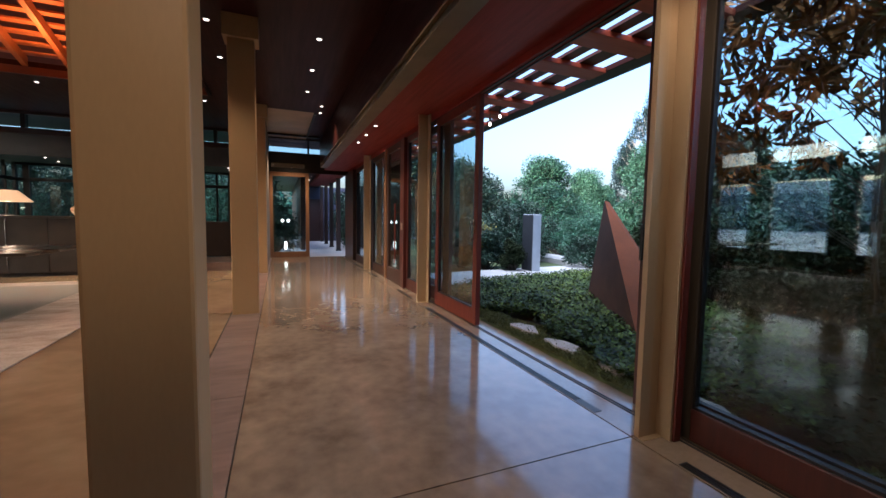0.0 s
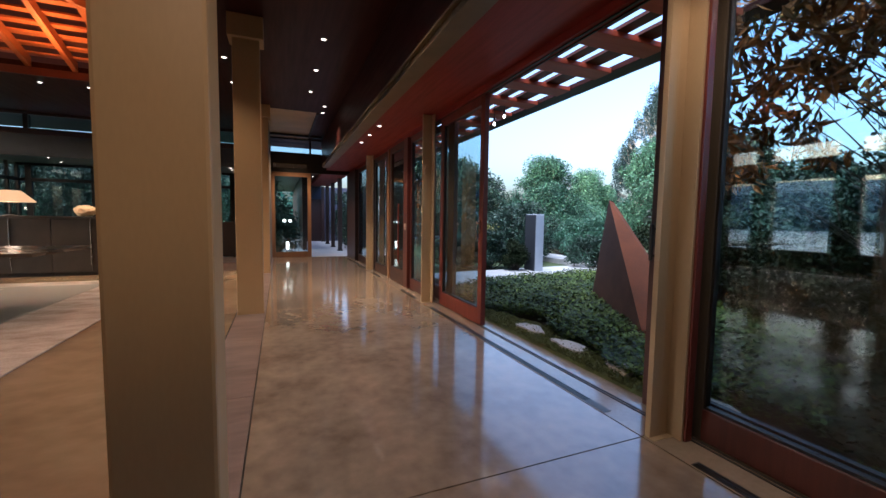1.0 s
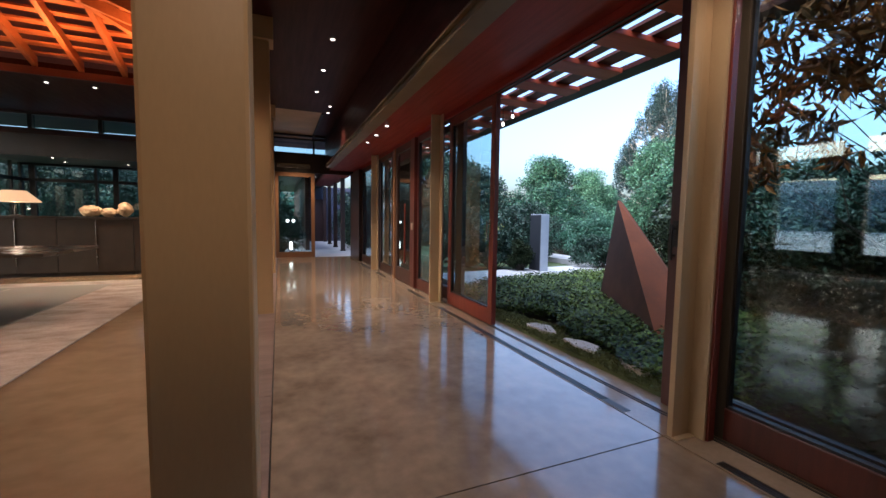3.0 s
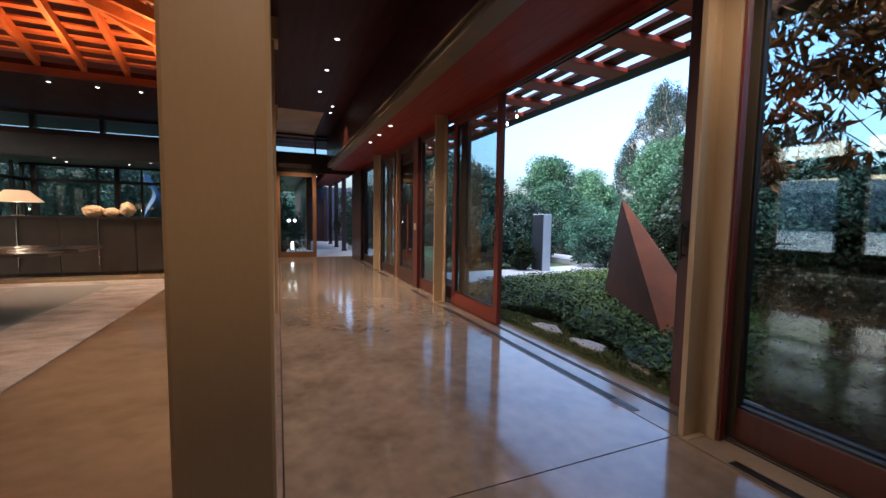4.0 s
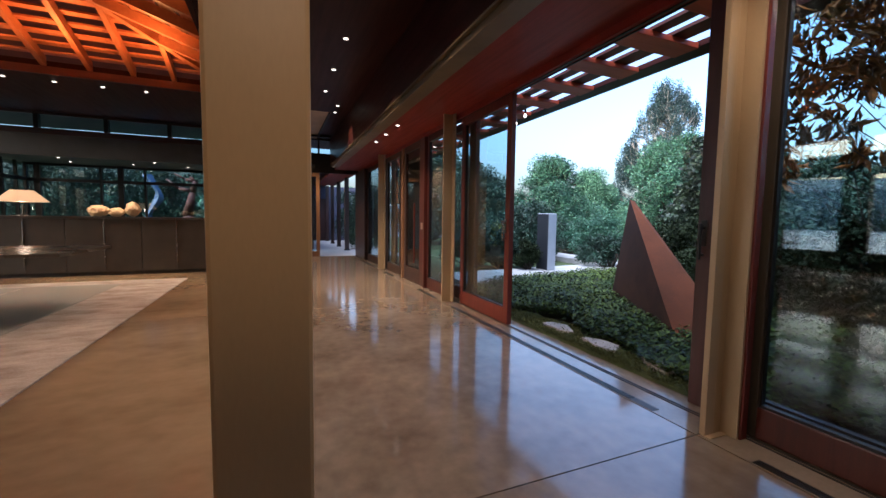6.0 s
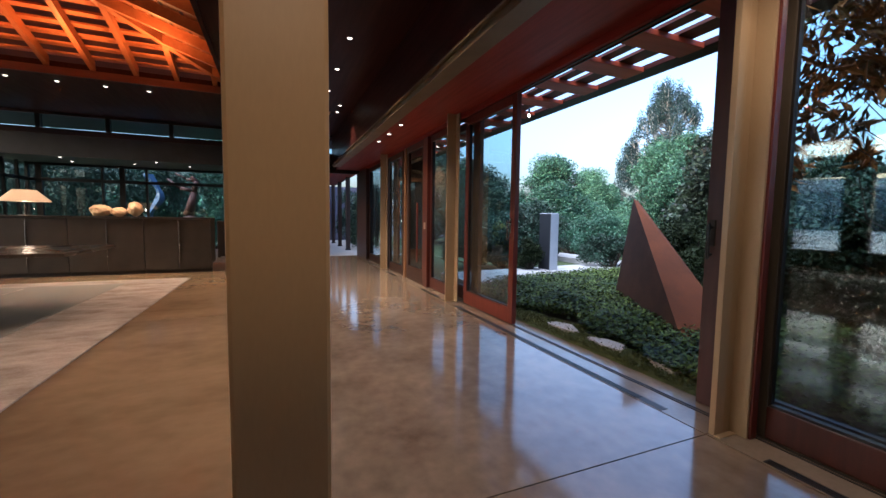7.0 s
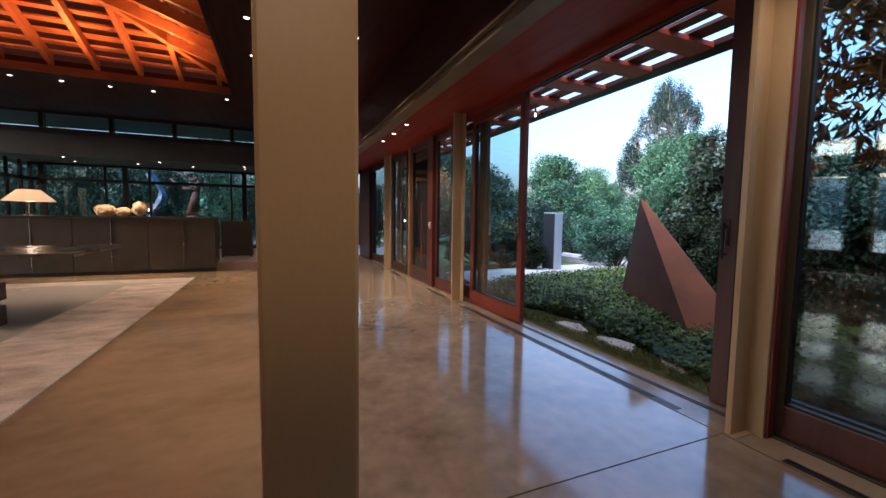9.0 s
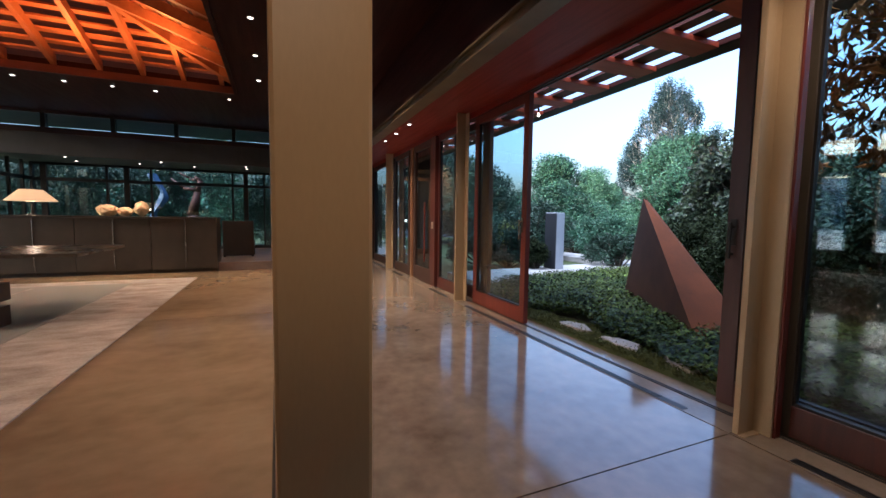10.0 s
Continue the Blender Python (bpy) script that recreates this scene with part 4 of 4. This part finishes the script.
path.faces.new(high)
path.faces.new(low[::-1])
for k in range(4):
    path.faces.new((low[k], low[(k + 1) % 4], high[(k + 1) % 4], high[k]))
box(path, 7.41, 8.4, 7.0, 14, -0.1, 0.08)
solid("pavement", path, PAVING, "pale paved garden path", "path", kind="structure")
mono = thing("granite_monolith", (5.0, 7.1, 0.075), "upright grey granite slab beside the path", "monolith")
part("slab", boxes((0.0, 0.2, 0.0, 0.4, 0, 1.23), bevel=0.012), GRANITE, mono)
# thin plate added to darken the side turned to the house
part("shaded_face", boxes((-0.012, -0.001, 0.012, 0.388, 0.012, 1.218), bevel=0.002), GRANITE_SHADED, mono, "thin dark plate giving the slab's left side its shade")

# weathering steel sculpture
A, A2 = Vector((4.02, 4.12, 1.45)), Vector((4.10, 4.12, 1.43))
B, C, D = Vector((4.0, 4.36, 0.0)), Vector((2.93, 2.50, 0.0)), Vector((3.47, 2.27, 0.0))
B2 = Vector((4.4, 4.3, 0.0))
wedge = thing("steel_wedge_sculpture", (0, 0, 0), "tall tapering rusty weathering steel wedge in the groundcover", "sculpture")


def plate(name, corners, mat, label):
    """One welded plate of the wedge, 8 mm thick towards the inside."""
    bm = bmesh.new()
    mid = (A + B + C + D + B2) / 5
    n = (corners[1] - corners[0]).cross(corners[2] - corners[0]).normalized()
    if n.dot(mid - corners[0]) < 0:
        n = -n
    outer = [bm.verts.new(p) for p in corners]
    inner = [bm.verts.new(p + n * 0.008) for p in corners]
    bm.faces.new(outer)
    bm.faces.new(inner[::-1])
    for k in range(len(corners)):
        m = (k + 1) % len(corners)
        bm.faces.new((outer[k], inner[k], inner[m], outer[m]))
    bmesh.ops.recalc_face_normals(bm, faces=bm.faces[:])
    part(name, bm, mat, wedge, label)


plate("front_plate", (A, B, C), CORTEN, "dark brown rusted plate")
plate("sloped_plate", (A, C, D, A2), CORTEN_LIT, "rusted sloping plate with warm light in its orange-brown colour")
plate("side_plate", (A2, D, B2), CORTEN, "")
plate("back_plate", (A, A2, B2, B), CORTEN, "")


def tree(name, x, y, height, clumps, leaf_mat, bark, count, size, label, trunk_r=0.08, aspect=0.5, droop=0.0, seed=1, base=0.0, stems=1):
    r = np.random.default_rng(seed)
    t = thing(name, (x, y, base), label, "tree")
    bm = bmesh.new()
    for s in range(stems):
        off = Vector((r.uniform(-1, 1), r.uniform(-1, 1), 0)) * (0.12 if stems > 1 else 0)
        p = Vector((off.x, off.y, -0.1))
        n = 5
        for i in range(n):
            q = Vector((off.x * (1 + 2.5 * (i + 1) / n) + r.uniform(-0.06, 0.06) * height * 0.1, off.y * (1 + 2.5 * (i + 1) / n) + r.uniform(-0.06, 0.06) * height * 0.1, height * 0.85 * (i + 1) / n))
            tube(bm, p, q, trunk_r * (1 - i / n * 0.85), trunk_r * (1 - (i + 1) / n * 0.85))
            p = q
    part("trunk", bm, bark, t, smooth=True)
    lb = bmesh.new()
    for c, rad in clumps:
        c = Vector(c)
        tube(lb, (c.x * 0.08, c.y * 0.08, max(0.1, c.z - 0.45 * math.hypot(c.x, c.y) - 0.25)), c, trunk_r * 0.35, trunk_r * 0.08, 5)
        for _ in range(4):
            d = Vector(r.normal(size=3)).normalized()
            tube(lb, c * 0.9, c + Vector((d.x * rad[0], d.y * rad[1], d.z * rad[2])) * 0.8, trunk_r * 0.12, trunk_r * 0.04, 4)
    part("limb", lb, bark, t)
    leaf_part("crown", leaves(r, [c for c, _ in clumps], [q for _, q in clumps], count, size, aspect, droop), leaf_mat, t, "leafy crown")
    return t


def clumps(r, n, w, z0, z1, size, top=0.35):
    """Tufts of foliage, many and small, in loose tiers that thin out towards the top and the sides."""
    out = []
    n = int(n * 2.4)
    for i in range(n):
        f = (i + r.uniform(0, 1)) / n
        z = z0 + (z1 - z0) * f
        reach = w * (1 - (1 - top) * f ** 1.6) * r.uniform(0.05, 1.12) ** 0.6
        a = r.uniform(0, 6.283)
        s = size * r.uniform(0.35, 0.85)
        out.append(((reach * math.cos(a), reach * math.sin(a), z + r.uniform(-0.15, 0.25) * size), (s, s * r.uniform(0.8, 1.2), s * r.uniform(0.6, 1.1))))
    return out


R = np.random.default_rng(21)
# tall birch
bc = []
rb = np.random.default_rng(8)
for k in range(150):
    f = rb.uniform(0, 1) ** 0.85
    z = 2.0 + 7.4 * f
    reach = (3.2 * (1 - f) ** 0.6 + 0.5) * rb.uniform(0.1, 1.0) ** 0.6
    a = rb.uniform(0, 6.283)
    w = rb.uniform(0.16, 0.42)
    bc.append(((reach * math.cos(a), reach * math.sin(a), z), (w, w, w * rb.uniform(1.4, 2.6))))
for k in range(16):
    w = rb.uniform(0.2, 0.45)
    bc.append(((-1.6 + rb.uniform(-0.7, 0.7), 2.0 + rb.uniform(-0.7, 0.7), rb.uniform(2.6, 5.6)), (w, w, w * 1.8)))
tree("birch_tree", 22.5, 18.2, 9.6, bc, LEAF_BIRCH, BIRCH, 62000, 0.10, "tall weeping birch tree with gaps of sky", 0.16, 0.5, 1.2, 3)
# maple mass
tree("maple_tree", 12.3, 9.9, 4.8, clumps(np.random.default_rng(61), 46, 2.2, 0.7, 3.85, 0.5, 0.22), LEAF_MID, BARK, 60000, 0.075, "broad green maple tree behind the steel wedge", 0.10, 0.6, 0.3, 4)
tree("maple_tree", 12.4, 6.3, 4.0, clumps(R, 44, 2.2, 0.7, 2.5, 0.6, 0.6), LEAF_DARK, BARK, 50000, 0.08, "dark green leafy garden tree", 0.10, 0.6, 0.3, 5)
tree("garden_tree", 11.2, 15.0, 4.4, clumps(R, 34, 2.2, 0.5, 3.75, 0.72, 0.10), LEAF_MID, BARK, 55000, 0.085, "round green deciduous tree beyond the path", 0.10, 0.6, 0.2, 6)
tree("garden_tree", 17.6, 19.6, 4.4, clumps(R, 30, 2.6, 0.5, 3.7, 0.8, 0.12), LEAF_LIGHT, BARK, 50000, 0.10, "pale green deciduous tree in the distance", 0.12, 0.6, 0.2, 7)
tree("garden_tree", 7.5, 15.5, 4.0, clumps(R, 30, 2.2, 0.5, 3.1, 0.7, 0.3), LEAF_DARK, BARK, 40000, 0.09, "dark green leafy garden tree", 0.12, 0.6, 0.2, 8)
tree("maple_tree", 8.2, 5.45, 3.0, clumps(np.random.default_rng(44), 30, 1.15, 0.7, 2.75, 0.42, 0.55), LEAF_SHADE, BARK, 26000, 0.10, "maple tree behind the steel wedge with shade in its leaf colour", 0.07, 0.6, 0.3, 44)
tree("garden_tree", 24, 24, 5.2, clumps(R, 30, 3.6, 0.6, 2.5, 1.0, 0.6), LEAF_MID, BARK, 18000, 0.22, "green tree in the distance", 0.14, 0.6, 0.2, 9)
tree("garden_tree", 6.8, 19.0, 5, clumps(R, 30, 2.6, 0.6, 4.2, 0.9, 0.6), LEAF_DARK, BARK, 18000, 0.17, "dark green leafy garden tree", 0.12, 0.6, 0.2, 10)
tree("plum_tree", 3.85, 1.35, 3.2, clumps(np.random.default_rng(15), 30, 1.0, 1.45, 3.4, 0.34, 0.8), LEAF_RUST_LIT, BARK, 4600, 0.13, "small tree outside the glass, long rust and green leaves with warm light in their colour", 0.018, 0.30, 0.8, 11, 0.1, 3)


def shrub(x, y, w, h, mat, count, size, label, seed, base=0.05):
    r = np.random.default_rng(seed)
    t = thing("shrub", (x, y, base), label, "shrub")
    cl = clumps(r, 16, w, 0.15, h - 0.15, 0.32 * (w + h) / 2, 0.6)
    bm = bmesh.new()
    for c, rad in cl:
        tube(bm, (0, 0, -0.1), c, 0.015, 0.005, 5)
    part("stem", bm, BARK, t)
    leaf_part("foliage", leaves(r, [c for c, _ in cl], [q for _, q in cl], count, size, 0.5), mat, t)
    return t


shrub(4.45, 8.15, 0.55, 0.95, LEAF_DARK, 9000, 0.06, "dark evergreen shrub beside the granite slab", 31)
shrub(5.4, 8.6, 0.8, 1.6, LEAF_DARK, 9000, 0.07, "dark green evergreen garden shrub", 32)
shrub(6.9, 7.2, 0.7, 0.85, LEAF_DARK, 8000, 0.06, "low evergreen shrub by the path", 33)
shrub(7.8, 8.6, 0.6, 1.35, LEAF_MID, 14000, 0.055, "clipped upright green shrub by the path", 34)
shrub(9.3, 11.5, 1.6, 0.9, LEAF_MID, 12000, 0.08, "low green hedge shrub", 35)
shrub(11.5, 12.5, 1.6, 1.1, LEAF_MID, 12000, 0.08, "low green hedge shrub", 36)
shrub(6.6, 10.5, 1.4, 1.6, LEAF_DARK, 12000, 0.08, "dark green evergreen garden shrub", 37)
shrub(4.2, 9.0, 1.0, 0.9, LEAF_DARK, 9000, 0.07, "dark green evergreen garden shrub", 38)
shrub(6.3, 2.4, 1.2, 2.0, LEAF_DARK, 14000, 0.09, "tall dark evergreen shrub behind the plum tree", 40)
shrub(6.6, 0.4, 1.4, 2.1, LEAF_DARK, 14000, 0.09, "tall dark evergreen shrub behind the plum tree", 41)
shrub(6.0, -1.6, 1.3, 2.1, LEAF_DARK, 14000, 0.09, "tall dark evergreen shrub behind the plum tree", 42)
shrub(8.2, 4.2, 1.3, 1.9, LEAF_DARK, 12000, 0.09, "dark evergreen shrub behind the steel wedge", 43)
# these shrubs too have shade put into their leaf colour
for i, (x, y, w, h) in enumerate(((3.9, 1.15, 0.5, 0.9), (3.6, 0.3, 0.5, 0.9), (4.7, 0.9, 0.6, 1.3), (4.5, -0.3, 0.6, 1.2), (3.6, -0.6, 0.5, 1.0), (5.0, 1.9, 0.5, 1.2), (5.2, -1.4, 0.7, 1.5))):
    shrub(x, y, w, h, LEAF_DEEP_SHADE, 7000, 0.07, "low dark evergreen shrub outside the glass", 70 + i)
shrub(5.3, 3.5, 0.6, 1.15, LEAF_DEEP_SHADE, 9000, 0.06, "dark evergreen shrub behind the steel wedge", 90)
shrub(6.1, 4.7, 0.8, 1.2, LEAF_DEEP_SHADE, 10000, 0.06, "dark evergreen shrub behind the steel wedge", 91)
shrub(5.0, 2.6, 0.5, 1.0, LEAF_DEEP_SHADE, 8000, 0.06, "dark evergreen shrub behind the steel wedge", 92)
hs = thing("garden_house", (10.2, 26.5, -0.06), "neighbouring pale house with dark hipped roof", "house")
part("wall", boxes((-3.5, 3.5, -2.5, 2.5, 0, 3.3)), material("grey_render_wall", (0.25, 0.27, 0.32), 0.8), hs)
rb = bmesh.new()
q = [rb.verts.new(p) for p in ((-4.0, -3.0, 3.3), (4.0, -3.0, 3.3), (4.0, 3.0, 3.3), (-4.0, 3.0, 3.3), (-1.4, 0, 4.9), (1.4, 0, 4.9))]
for fc in ((0, 1, 5, 4), (1, 2, 5), (2, 3, 4, 5), (3, 0, 4), (3, 2, 1, 0)):
    rb.faces.new([q[i] for i in fc])
part("roof", rb, ROOFING, hs, "dark slate hipped roof")
for wx in (-2.4, -0.8, 0.8, 2.4):
    w = part("window", boxes((wx - 0.45, wx + 0.45, -2.56, -2.50, 1.0, 2.4)), TRIM, hs)
    part("pane", boxes((wx - 0.38, wx + 0.38, -2.575, -2.562, 1.07, 2.33)), BLACK_STEEL, w)
fx = thing("garden_spotlight", (4.3, 7.82, 0.03), "small black garden spotlight shining up a shrub", "spotlight")
part("spike", lathe([(0.01, 0), (0.01, 0.06)], 8), BLACK_STEEL, fx)
part("head", lathe([(0.02, 0.06), (0.035, 0.08), (0.035, 0.13), (0.03, 0.135)], 12), BLACK_STEEL, fx)
up = spot(4.3, 7.78, 0.20, 60, 50)
up.matrix_world = look((4.3, 7.78, 0.20), (4.36, 8.0, 0.9))
shrub(4.36, 8.0, 0.16, 1.15, LEAF_GOLD_LIT, 900, 0.055, "thin young shrub by the garden spotlight with gold light in its leaf colour", 96)
shrub(4.72, 7.42, 0.22, 0.75, LEAF_DEEP_SHADE, 5000, 0.05, "small dark evergreen shrub against the granite slab", 95)
# planting north of the bay and the corridor end
for i in range(7):
    x = -8.5 + i * 1.3
    shrub(x, 17.5 + 0.8 * math.sin(i * 2.3), 1.3, 3.4 + 0.5 * math.sin(i * 1.7), LEAF_MID if i % 2 else LEAF_DARK, 20000, 0.075, "tall garden shrub behind the bay window", 50 + i)
for i, (x, y) in enumerate(((2.9, 15.2), (3.1, 17.2), (2.9, 19.3))):
    shrub(x, y, 0.75, 2.3, LEAF_DARK, 7000, 0.08, "dark evergreen shrub beside the covered walk", 110 + i)
shrub(-0.1, 14.2, 0.7, 1.3, LEAF_DARK, 6000, 0.07, "dark shrub outside the corridor end", 61)
shrub(-0.7, 16.6, 0.8, 2.4, LEAF_DARK, 6000, 0.08, "dark shrub outside the corridor end", 62)

hill = bmesh.new()
prev = None
for i in range(60):
    y = -160 + i * 7
    h = 21.0 + 2.5 * noise.noise(Vector((y * 0.02, 0, 0)))
    row = [hill.verts.new(p) for p in ((-186, y, -1.5), (-192, y, h * 0.7), (-215, y, h), (-240, y, -1.5))]
    if prev:
        for k in range(3):
            hill.faces.new((prev[k], prev[k + 1], row[k + 1], row[k]))
    prev = row
# woods colour paled to blue-grey: distance haze painted into the base
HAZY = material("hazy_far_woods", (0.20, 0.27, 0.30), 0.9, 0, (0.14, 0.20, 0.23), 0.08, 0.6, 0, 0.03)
solid("far_hill", hill, HAZY, "wooded hill on the far shore with haze in its colour", "hill", kind="structure")
# far woods and lake
fw = []
r = np.random.default_rng(77)
for i in range(150):
    a = -0.7 + i / 150 * 3.6
    d = r.uniform(42, 60)
    fw.append(((d * math.sin(a), d * math.cos(a), r.uniform(0.5, 2.2)), (3.2, 3.2, r.uniform(1.4, 3.0))))
f = leaf_part("far_woods", leaves(r, [c for c, _ in fw], [q for _, q in fw], 60000, 0.6, 0.7), LEAF_MID)
tagged(f, "belt of distant green woods", "woods", kind="stuff")
fw = []
for i in range(60):
    fw.append(((-190 + r.uniform(-10, 10), -110 + i * 6, 1.5), (9, 9, r.uniform(3, 7))))
# shore trees share the haze-painted colour of the hill
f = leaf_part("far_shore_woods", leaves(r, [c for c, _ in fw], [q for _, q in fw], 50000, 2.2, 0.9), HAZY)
tagged(f, "woods on the far lake shore with haze in their colour", "woods", kind="stuff")
WATER = material("lake_water", (0.30, 0.38, 0.42), 0.3, 0, (0.24, 0.31, 0.34), 0.01, 0.02, 0.0, 0.03, spec=1.0)
solid("water", boxes((-180, -22, -200, 260, -0.9, -0.85)), WATER, "calm lake reflecting the evening sky", "lake", kind="structure")
solid("terrace", boxes((-15, -9.16, -5, 12, -0.3, -0.02)), DARKWOOD_X, "dark decked lake terrace", "terrace", kind="structure")
